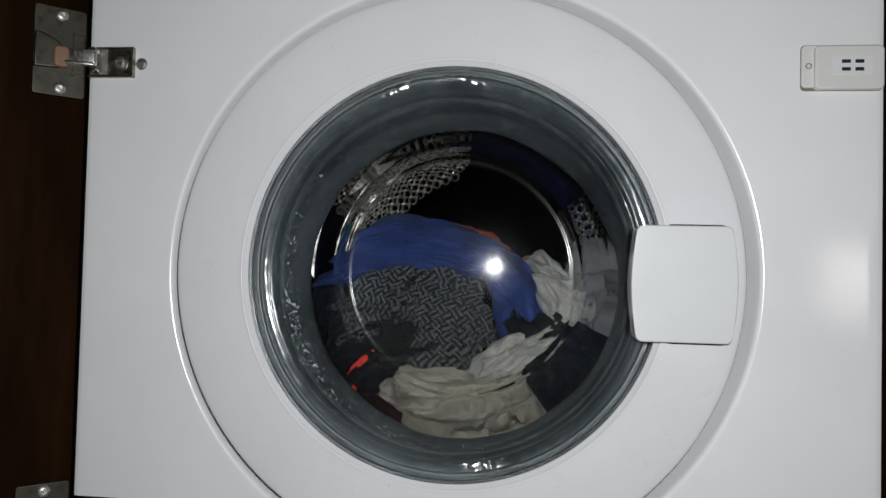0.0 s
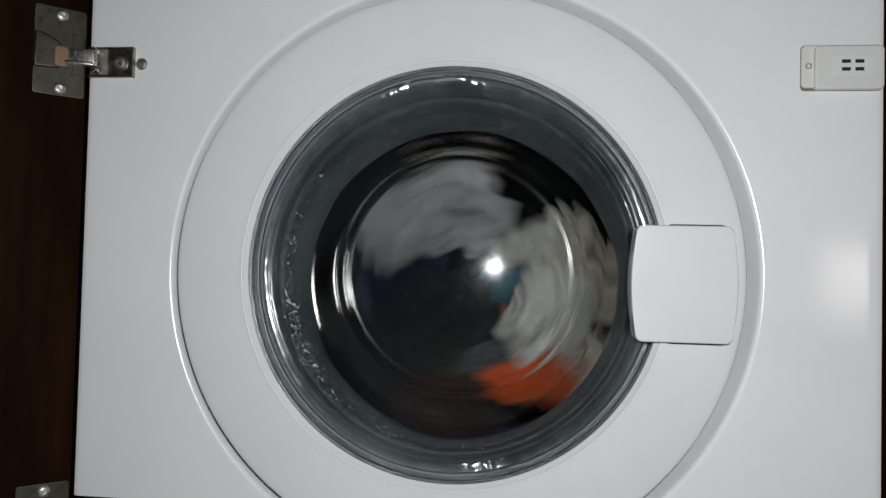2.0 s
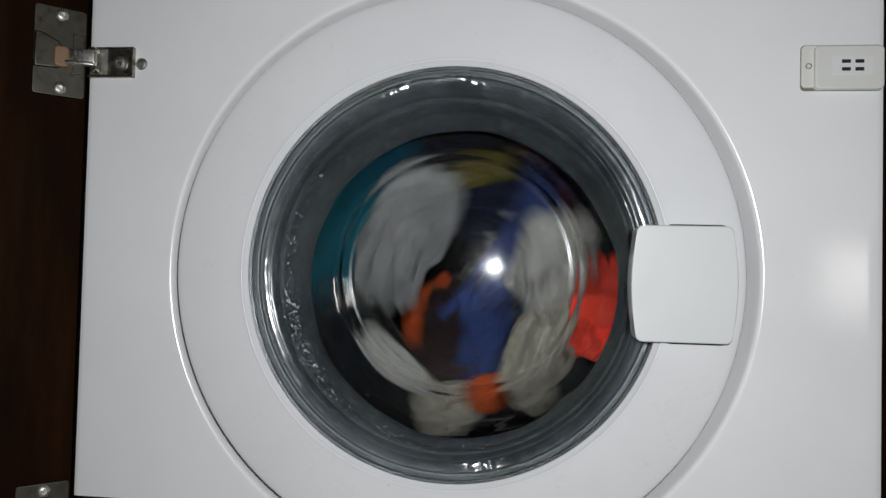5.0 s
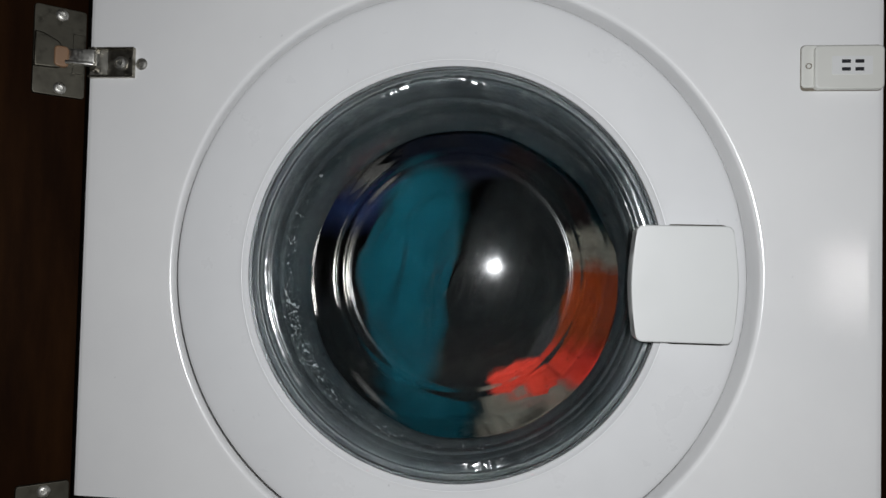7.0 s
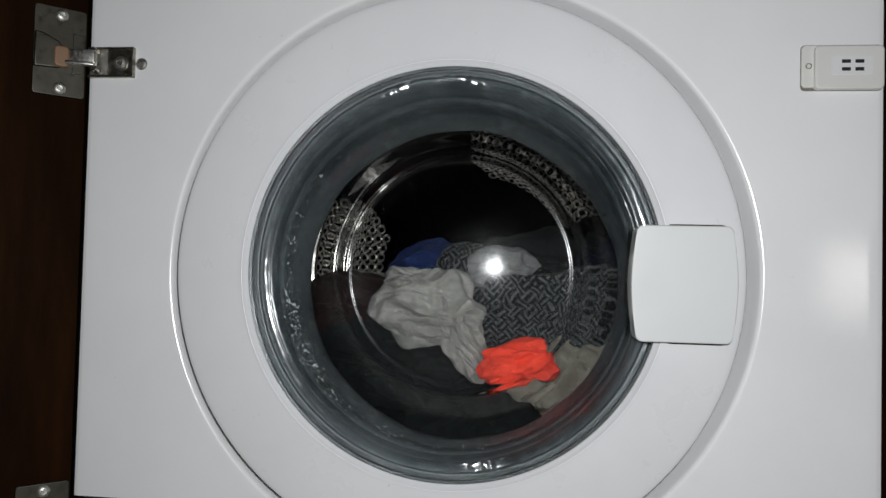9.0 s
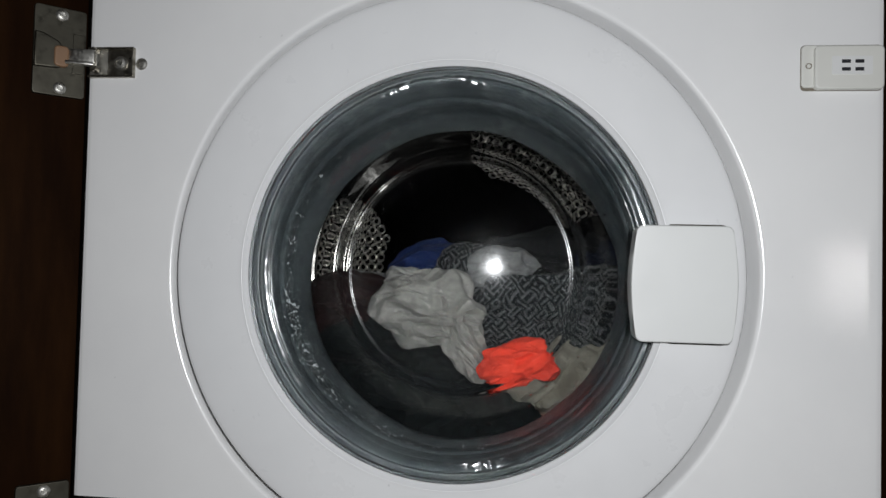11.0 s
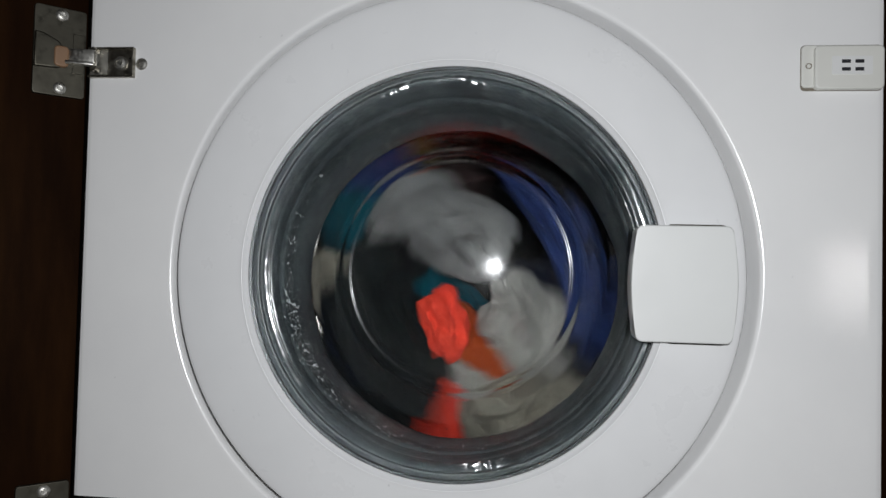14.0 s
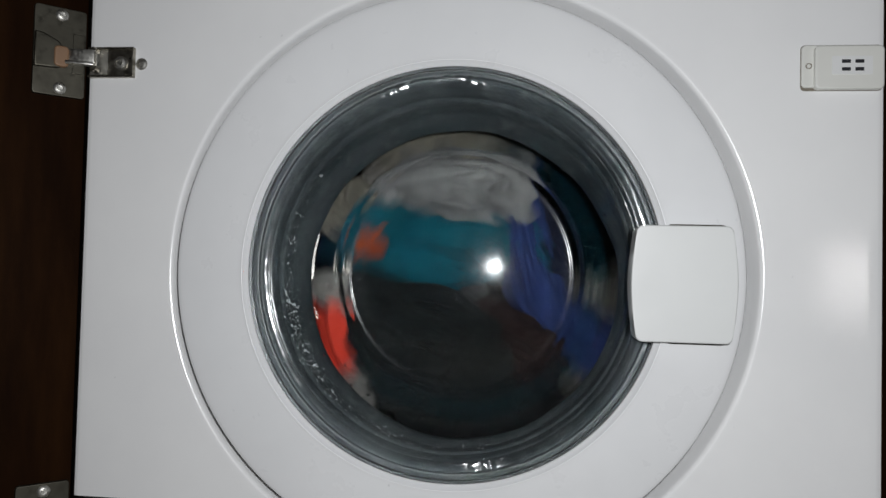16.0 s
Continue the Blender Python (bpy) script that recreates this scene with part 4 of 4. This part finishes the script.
    tumble(red_shirt, 0, [(0, -0.075, -0.143, 0.252, 0), (0.6, -0.075, -0.143, 0.252, 0), (1, 0.027, -0.084, 0.265, -27), (1.3, 0.115, 0.005, 0.230, 80), (1.4, 0.096, 0.033, 0.170, 70), (1.5, 0.041, -0.007, 0.162, 25), (1.6, 0.013, -0.065, 0.165, 28), (1.7, -0.026, -0.104, 0.170, 80), (1.8, -0.029, -0.123, 0.175, -5), (2, 0.015, -0.055, 0.265, -16), (2.2, 0.094, -0.042, 0.250, 60), (2.4, 0.070, 0.058, 0.165, 62), (2.5, 0.022, 0.009, 0.157, 55), (2.6, 0.011, -0.065, 0.160, 74), (2.7, 0.016, -0.127, 0.175, -8), (2.8, 0.053, -0.121, 0.190, 15), (2.9, 0.117, -0.092, 0.240, 60), (3, 0.135, -0.041, 0.282, 60), (3.1, 0.135, -0.006, 0.240, 80), (3.2, 0.101, 0.005, 0.190, 85), (3.3, 0.068, 0.004, 0.162, 50), (3.4, 0.021, -0.041, 0.158, 30), (3.5, -0.014, -0.101, 0.160, -10), (3.6, 0.053, -0.123, 0.190, 5), (3.7, 0.099, -0.112, 0.220, 40), (3.8, 0.122, -0.085, 0.230, 60), (4, 0.066, -0.038, 0.265, 25), (4.2, 0.082, 0.048, 0.200, 30), (4.5, -0.014, -0.101, 0.160, -10), (5, 0.135, -0.041, 0.282, 60), (5.5, 0.022, 0.009, 0.157, 55), (6, 0.052, -0.089, 0.265, -37), (6.3, 0.040, -0.120, 0.170, 5), (6.5, 0.084, -0.111, 0.272, 40), (6.9, 0.018, -0.082, 0.175, 10), (7, 0.085, -0.110, 0.232, 40), (7.5, 0.072, -0.116, 0.232, 0), (8, 0.039, -0.093, 0.208, 78), (12.3, 0.039, -0.093, 0.208, 78), (12.5, 0.019, -0.099, 0.208, 65), (12.7, 0.001, -0.129, 0.200, 30), (13, -0.007, -0.049, 0.265, -36), (13.1, -0.018, -0.006, 0.165, 70), (13.2, 0.021, -0.060, 0.165, 15), (13.3, -0.008, -0.130, 0.175, 0), (13.4, -0.045, -0.093, 0.250, 0), (13.5, -0.053, -0.084, 0.265, 10), (13.7, -0.071, -0.023, 0.250, 20), (13.9, 0.019, -0.116, 0.190, -40), (14, -0.015, -0.129, 0.222, -84), (14.1, -0.042, -0.115, 0.170, 20), (14.2, -0.018, -0.108, 0.165, -5), (14.3, -0.051, -0.144, 0.220, -20), (14.4, -0.077, -0.076, 0.240, -20), (14.5, -0.022, -0.087, 0.265, -18), (14.6, -0.085, -0.011, 0.230, -30), (14.7, -0.076, 0.019, 0.163, -20), (14.8, -0.044, -0.020, 0.160, -58), (14.9, -0.021, -0.056, 0.158, -80), (15, -0.022, -0.098, 0.157, -6), (15.1, -0.059, -0.107, 0.165, -30), (15.2, -0.081, -0.099, 0.175, -38), (15.3, -0.134, -0.048, 0.240, -70), (15.4, -0.109, -0.071, 0.240, -60), (15.5, -0.005, -0.062, 0.265, 3), (15.6, -0.046, -0.046, 0.250, 70), (15.7, -0.026, -0.082, 0.162, 50), (15.8, -0.028, -0.113, 0.162, 5), (15.9, -0.074, -0.136, 0.220, -20), (16, -0.135, -0.094, 0.252, -60)])
    tumble(red_shirt, 1, [(0, -0.098, -0.098, 0.166, 62), (0.6, -0.098, -0.098, 0.166, 62), (1, 0.038, -0.145, 0.192, 0), (1.3, 0.109, 0.010, 0.200, 60), (1.4, 0.113, 0.053, 0.190, 60), (1.5, 0.117, 0.031, 0.192, 60), (1.6, -0.025, -0.109, 0.165, 20), (1.7, -0.012, -0.122, 0.170, 10), (1.8, 0.003, -0.128, 0.180, 0), (2, 0.071, -0.089, 0.212, 0), (2.2, 0.102, -0.028, 0.200, 60), (2.4, 0.080, 0.082, 0.170, 40), (2.5, -0.024, -0.064, 0.160, 50), (2.6, -0.017, -0.124, 0.165, 60), (2.7, 0.042, -0.121, 0.180, 10), (2.8, 0.071, -0.105, 0.170, 25), (2.9, 0.105, -0.074, 0.170, 60), (3, 0.118, -0.045, 0.172, 70), (3.1, 0.120, -0.008, 0.170, 85), (3.2, 0.092, -0.016, 0.165, 60), (3.3, 0.082, -0.014, 0.165, 20), (3.4, 0.069, -0.022, 0.165, 30), (3.5, 0.060, -0.076, 0.160, 60), (3.6, 0.053, -0.108, 0.165, 15), (3.7, 0.083, -0.091, 0.165, 40), (3.8, 0.104, -0.072, 0.165, 60), (4, 0.015, -0.062, 0.265, -2), (4.2, 0.058, 0.029, 0.165, 40), (4.5, 0.060, -0.076, 0.160, 60), (5, 0.118, -0.045, 0.172, 70), (5.5, -0.024, -0.064, 0.160, 50), (6, 0.060, -0.034, 0.265, -13), (6.3, -0.076, -0.065, 0.190, -60), (6.5, 0.126, -0.047, 0.172, 72), (6.9, 0.039, -0.096, 0.170, 20), (7, 0.055, -0.104, 0.182, 10), (7.5, 0.062, -0.058, 0.157, 35), (8, 0.048, -0.077, 0.122, 12), (12.3, 0.048, -0.077, 0.122, 12), (12.5, 0.032, -0.085, 0.122, -1), (12.7, -0.012, -0.102, 0.157, -10), (13, -0.044, -0.115, 0.157, -78), (13.1, -0.070, -0.106, 0.160, -60), (13.2, -0.090, -0.096, 0.160, -60), (13.3, -0.110, -0.085, 0.162, -60), (13.4, -0.106, -0.076, 0.162, -60), (13.5, -0.114, -0.039, 0.162, -60), (13.7, -0.070, 0.020, 0.165, 10), (13.9, -0.030, -0.032, 0.158, -60), (14, -0.021, -0.048, 0.157, -72), (14.1, -0.010, -0.055, 0.158, 60), (14.2, -0.088, -0.099, 0.170, -30), (14.3, -0.060, -0.116, 0.160, -25), (14.4, -0.127, -0.034, 0.163, 60), (14.5, -0.121, -0.001, 0.162, 72), (14.6, -0.115, 0.015, 0.163, 50), (14.7, -0.130, 0.041, 0.170, 40), (14.8, -0.006, -0.090, 0.165, -60), (14.9, -0.002, -0.089, 0.165, -30), (15, 0.031, -0.124, 0.162, -20), (15.1, -0.088, -0.096, 0.170, -40), (15.2, -0.105, -0.086, 0.170, -50), (15.3, -0.116, -0.059, 0.165, -65), (15.4, -0.122, -0.022, 0.165, -70), (15.5, -0.112, 0.010, 0.172, -62), (15.6, -0.070, -0.021, 0.165, 85), (15.7, -0.028, -0.125, 0.170, 10), (15.8, -0.066, -0.111, 0.170, -10), (15.9, -0.090, -0.116, 0.170, -40), (16, -0.117, -0.062, 0.162, -72)])
    tumble(teal_shirt, 0, [(0, 0.095, -0.135, 0.270, -3), (0.6, 0.095, -0.135, 0.270, -3), (1, 0.020, -0.044, 0.265, -12), (1.5, 0.014, -0.136, 0.197, -8), (2, 0.047, -0.030, 0.265, 20), (2.5, 0.043, -0.134, 0.202, 15), (3, -0.129, 0.062, 0.232, 60), (3.5, 0.015, -0.056, 0.265, -14), (4, 0.027, 0.034, 0.182, -68), (4.5, 0.034, -0.032, 0.265, 5), (5, -0.129, 0.062, 0.232, 60), (5.5, 0.043, -0.134, 0.202, 15), (6, 0.027, 0.034, 0.182, -68), (6.5, 0.074, -0.067, 0.265, 32), (7, -0.052, 0.001, 0.157, 85), (7.5, 0.056, -0.135, 0.212, 0), (8, 0.013, -0.152, 0.222, 0), (12.3, 0.013, -0.152, 0.222, 0), (12.5, -0.022, -0.153, 0.222, -13), (13, -0.108, 0.093, 0.212, 50), (13.5, -0.059, 0.022, 0.197, -45), (14, -0.005, -0.061, 0.265, -32), (14.5, 0.005, -0.023, 0.177, -72), (15, -0.056, 0.119, 0.232, 10), (15.5, -0.015, -0.128, 0.172, -5), (16, -0.036, 0.028, 0.187, -4)])
    tumble(teal_shirt, 1, [(0, -0.092, 0.022, 0.212, 20), (0.6, -0.092, 0.022, 0.212, 20), (1, 0.053, -0.089, 0.265, -35), (1.5, 0.007, -0.089, 0.172, 80), (2, 0.023, -0.081, 0.265, -22), (2.5, 0.025, -0.113, 0.182, -10), (3, 0.017, -0.050, 0.265, 21), (3.5, 0.064, -0.083, 0.265, 9), (4, 0.040, -0.030, 0.265, -21), (4.5, 0.034, -0.088, 0.265, -14), (5, 0.069, -0.042, 0.265, -26), (5.5, 0.025, -0.113, 0.182, -10), (6, 0.072, -0.073, 0.265, -3), (6.5, 0.095, 0.081, 0.232, 0), (7, -0.040, -0.135, 0.202, 0), (7.5, -0.091, -0.115, 0.270, 16), (8, -0.021, -0.150, 0.262, 16), (12.3, -0.021, -0.150, 0.262, 16), (12.5, -0.052, -0.141, 0.262, 3), (13, -0.027, -0.031, 0.265, -7), (13.5, -0.038, -0.097, 0.182, -30), (14, -0.124, 0.066, 0.212, 60), (14.5, -0.034, -0.128, 0.182, 0), (15, -0.034, 0.097, 0.197, 0), (15.5, 0.014, -0.090, 0.182, 10), (16, 0.026, 0.034, 0.192, 0)])
    tumble(charcoal_trousers, 0, [(0, -0.120, -0.067, 0.222, 60), (0.6, -0.120, -0.067, 0.222, 60), (1, -0.053, -0.086, 0.212, 20), (1.5, -0.036, -0.025, 0.197, 55), (2, -0.047, -0.063, 0.202, 30), (2.5, -0.079, -0.010, 0.192, 65), (3, -0.107, -0.102, 0.232, -40), (3.5, -0.118, -0.049, 0.202, 90), (4, -0.083, 0.074, 0.232, 50), (4.5, -0.118, -0.049, 0.202, 90), (5, -0.107, -0.102, 0.232, -40), (5.5, -0.079, -0.010, 0.192, 65), (6, -0.083, 0.074, 0.232, 50), (6.5, 0.012, 0.028, 0.172, 55), (7, 0.040, 0.018, 0.182, 72), (7.5, -0.004, -0.103, 0.162, 0), (8, -0.055, -0.101, 0.172, -22), (12.3, -0.055, -0.101, 0.172, -22), (12.5, -0.074, -0.086, 0.172, -35), (13, -0.097, -0.011, 0.177, -80), (13.5, -0.078, -0.010, 0.187, -60), (14, -0.074, -0.056, 0.172, -60), (14.5, -0.070, -0.070, 0.154, -28), (15, -0.055, 0.014, 0.172, -40), (15.5, -0.106, -0.067, 0.222, -50), (16, -0.040, -0.054, 0.154, -20)])
    tumble(charcoal_trousers, 1, [(0, 0.096, -0.082, 0.150, -35), (0.6, 0.096, -0.082, 0.150, -35), (1, -0.087, -0.116, 0.222, -30), (1.5, -0.074, -0.097, 0.207, -50), (2, -0.105, -0.095, 0.222, -50), (2.5, -0.105, -0.089, 0.222, -50), (3, 0.052, -0.031, 0.265, 35), (3.5, 0.012, -0.152, 0.232, 0), (4, -0.103, -0.099, 0.212, -50), (4.5, 0.012, -0.152, 0.232, 0), (5, 0.065, -0.082, 0.265, 10), (5.5, -0.105, -0.089, 0.222, -50), (6, -0.103, -0.099, 0.212, -50), (6.5, -0.047, -0.036, 0.197, 70), (7, -0.116, -0.089, 0.222, -60), (7.5, -0.021, -0.138, 0.182, 0), (8, 0.008, -0.151, 0.148, 8), (12.3, 0.008, -0.151, 0.148, 8), (12.5, -0.024, -0.148, 0.148, -5), (13, -0.099, -0.069, 0.192, -60), (13.5, -0.072, -0.128, 0.202, -20), (14, -0.103, -0.112, 0.192, -50), (14.5, -0.093, -0.108, 0.172, -30), (15, 0.007, 0.002, 0.182, -60), (15.5, -0.123, -0.077, 0.202, -60), (16, -0.021, -0.105, 0.172, -5)])
    tumble(navy_jeans, 0, [(0, 0.040, -0.150, 0.232, 0), (0.6, 0.040, -0.150, 0.232, 0), (1, 0.063, 0.031, 0.222, 60), (1.5, -0.112, -0.065, 0.202, 60), (2, -0.073, -0.022, 0.222, 60), (2.5, 0.018, -0.060, 0.187, 40), (3, 0.035, 0.070, 0.242, 0), (3.5, -0.008, 0.046, 0.222, 40), (4, 0.029, -0.064, 0.182, 30), (4.5, -0.008, 0.046, 0.222, 40), (5, 0.035, 0.070, 0.242, 0), (5.5, 0.018, -0.060, 0.187, 40), (6, 0.029, -0.064, 0.182, 30), (6.5, 0.064, -0.029, 0.172, 22), (7, -0.022, 0.125, 0.232, 0), (7.5, 0.090, 0.048, 0.222, 0), (8, 0.122, -0.029, 0.212, 60), (12.3, 0.122, -0.029, 0.212, 60), (12.5, 0.113, -0.057, 0.212, 47), (13, -0.032, 0.097, 0.232, 0), (13.5, 0.093, -0.099, 0.232, 0), (14, 0.097, -0.039, 0.232, -60), (14.5, -0.079, 0.033, 0.217, 0), (15, 0.038, -0.018, 0.202, -60), (15.5, 0.002, -0.051, 0.197, -30), (16, 0.063, 0.031, 0.222, -60)])
    tumble(black_leggings, 0, [(0, -0.068, -0.064, 0.173, 40), (0.6, -0.068, -0.064, 0.173, 40), (1, 0.033, 0.110, 0.282, 0), (1.5, -0.100, 0.073, 0.232, 50), (2, -0.112, 0.068, 0.232, 60), (2.5, -0.112, 0.068, 0.232, 60), (3, -0.029, 0.094, 0.252, 10), (3.5, -0.082, 0.105, 0.252, 20), (4, -0.074, -0.011, 0.200, 60), (4.5, -0.082, 0.105, 0.252, 20), (5, -0.029, 0.094, 0.252, 10), (5.5, -0.112, 0.068, 0.232, 60), (6, -0.128, 0.075, 0.252, 60), (6.5, -0.075, 0.056, 0.222, 80), (7, 0.012, -0.061, 0.202, 60), (7.5, 0.074, 0.054, 0.232, 0), (8, 0.070, -0.007, 0.225, 0), (12.3, 0.070, -0.007, 0.225, 0), (12.5, 0.069, -0.022, 0.225, -13), (13, -0.038, -0.090, 0.265, 25), (13.5, -0.119, -0.091, 0.232, -40), (14, -0.104, 0.017, 0.232, 60), (14.5, -0.123, 0.067, 0.232, 60), (15, -0.092, -0.042, 0.182, -60), (15.5, 0.090, 0.081, 0.232, -40), (16, 0.014, -0.140, 0.202, 0)])
    tumble(orange_tee, 0, [(0, -0.018, 0.025, 0.285, 0), (0.6, -0.018, 0.025, 0.285, 0), (1, 0.036, -0.089, 0.265, -17), (1.5, 0.052, -0.052, 0.172, 25), (2, 0.063, -0.099, 0.172, 10), (2.5, 0.052, -0.057, 0.167, 50), (3, -0.040, -0.054, 0.232, 78), (3.5, -0.008, -0.039, 0.182, 88), (4, 0.090, -0.059, 0.182, 60), (4.5, -0.008, -0.039, 0.182, 88), (5, -0.040, -0.054, 0.232, 78), (5.5, 0.052, -0.057, 0.167, 50), (6, 0.090, -0.059, 0.182, 60), (6.5, 0.052, -0.061, 0.162, 30), (7, 0.115, -0.026, 0.192, 80), (7.5, -0.102, -0.130, 0.232, 0), (8, 0.027, -0.121, 0.252, 0), (12.3, 0.027, -0.121, 0.252, 0), (12.5, -0.000, -0.127, 0.252, -13), (13, 0.036, 0.085, 0.197, -30), (13.5, -0.044, -0.089, 0.265, -25), (14, 0.007, -0.070, 0.182, -50), (14.5, 0.085, -0.081, 0.172, -60), (15, 0.069, 0.031, 0.222, -62), (15.5, 0.042, -0.058, 0.182, -58), (16, -0.055, -0.082, 0.265, -4)])
    tumble(orange_tee, 1, [(0, 0.054, -0.002, 0.170, 0), (0.6, 0.054, -0.002, 0.170, 0), (1, -0.052, -0.044, 0.232, 0), (1.5, 0.015, -0.060, 0.265, -29), (2, 0.022, -0.046, 0.212, 0), (2.5, 0.054, -0.019, 0.172, 0), (3, 0.018, -0.111, 0.172, 60), (3.5, 0.084, 0.009, 0.182, 0), (4, 0.066, -0.039, 0.162, 0), (4.5, 0.084, 0.009, 0.182, 0), (5, 0.018, -0.111, 0.172, 60), (5.5, 0.054, -0.019, 0.172, 0), (6, 0.066, -0.039, 0.162, 0), (6.5, 0.025, -0.083, 0.265, -9), (7, 0.073, -0.051, 0.265, 37), (7.5, -0.034, -0.150, 0.270, -18), (8, -0.034, -0.150, 0.270, -18), (12.3, -0.034, -0.150, 0.270, -18), (12.5, -0.009, -0.076, 0.265, -6), (13, -0.059, 0.016, 0.182, 0), (13.5, -0.009, -0.045, 0.265, -23), (14, -0.050, 0.087, 0.197, 0), (14.5, -0.036, -0.030, 0.265, -35), (15, 0.069, -0.017, 0.192, 0), (15.5, 0.043, -0.126, 0.162, 60), (16, -0.093, 0.030, 0.172, 0)])
    tumble(maroon_top, 0, [(0, -0.082, -0.137, 0.168, -30), (0.6, -0.082, -0.137, 0.168, -30), (1, 0.016, -0.054, 0.265, -36), (1.5, 0.118, -0.027, 0.222, 70), (2, -0.017, -0.132, 0.192, 0), (2.5, 0.089, 0.092, 0.232, -30), (3, -0.013, -0.063, 0.212, 80), (3.5, 0.037, -0.008, 0.212, 70), (4, 0.074, -0.069, 0.265, -27), (4.5, 0.037, -0.008, 0.212, 70), (5, -0.013, -0.063, 0.212, 80), (5.5, 0.089, 0.092, 0.232, -30), (6, 0.021, -0.078, 0.265, 14), (6.5, -0.102, -0.115, 0.212, -40), (7, 0.078, 0.095, 0.212, -40), (7.5, -0.109, -0.091, 0.192, -30), (8, -0.111, -0.035, 0.192, -10), (12.3, -0.111, -0.035, 0.192, -10), (12.5, -0.116, -0.010, 0.192, -23), (13, -0.008, -0.029, 0.182, -45), (13.5, 0.052, 0.052, 0.222, -50), (14, -0.043, 0.085, 0.232, 0), (14.5, -0.020, 0.046, 0.232, 0), (15, 0.075, -0.079, 0.192, -30), (15.5, -0.024, -0.088, 0.265, -28), (16, 0.042, -0.069, 0.182, -30)])
    tumble(olive_sock, 0, [(0, -0.092, -0.125, 0.270, -10), (0.6, -0.092, -0.125, 0.270, -10), (1, 0.030, 0.062, 0.212, 80), (1.5, 0.043, -0.030, 0.265, 22), (2, 0.032, -0.087, 0.265, -7), (2.5, 0.070, -0.044, 0.265, 39), (3, 0.014, 0.102, 0.192, 10), (3.5, 0.071, -0.075, 0.265, -2), (4, -0.027, -0.073, 0.177, 38), (4.5, 0.044, -0.090, 0.265, -21), (5, 0.014, 0.102, 0.192, 10), (5.5, 0.018, -0.073, 0.265, -7), (6, -0.027, -0.073, 0.177, 38), (6.5, 0.021, -0.042, 0.265, -37), (7, 0.057, -0.088, 0.265, -6), (7.5, -0.050, -0.106, 0.270, 13), (8, -0.050, -0.106, 0.270, 13), (12.3, -0.050, -0.106, 0.270, 13), (12.5, -0.048, -0.087, 0.265, 30), (13, -0.080, 0.118, 0.212, 0), (13.5, 0.040, -0.132, 0.192, 0), (14, -0.075, 0.127, 0.212, 0), (14.5, 0.054, -0.045, 0.172, -60), (15, -0.058, -0.079, 0.265, -29), (15.5, 0.000, -0.008, 0.202, -40), (16, -0.029, -0.089, 0.265, -36)])


motions()
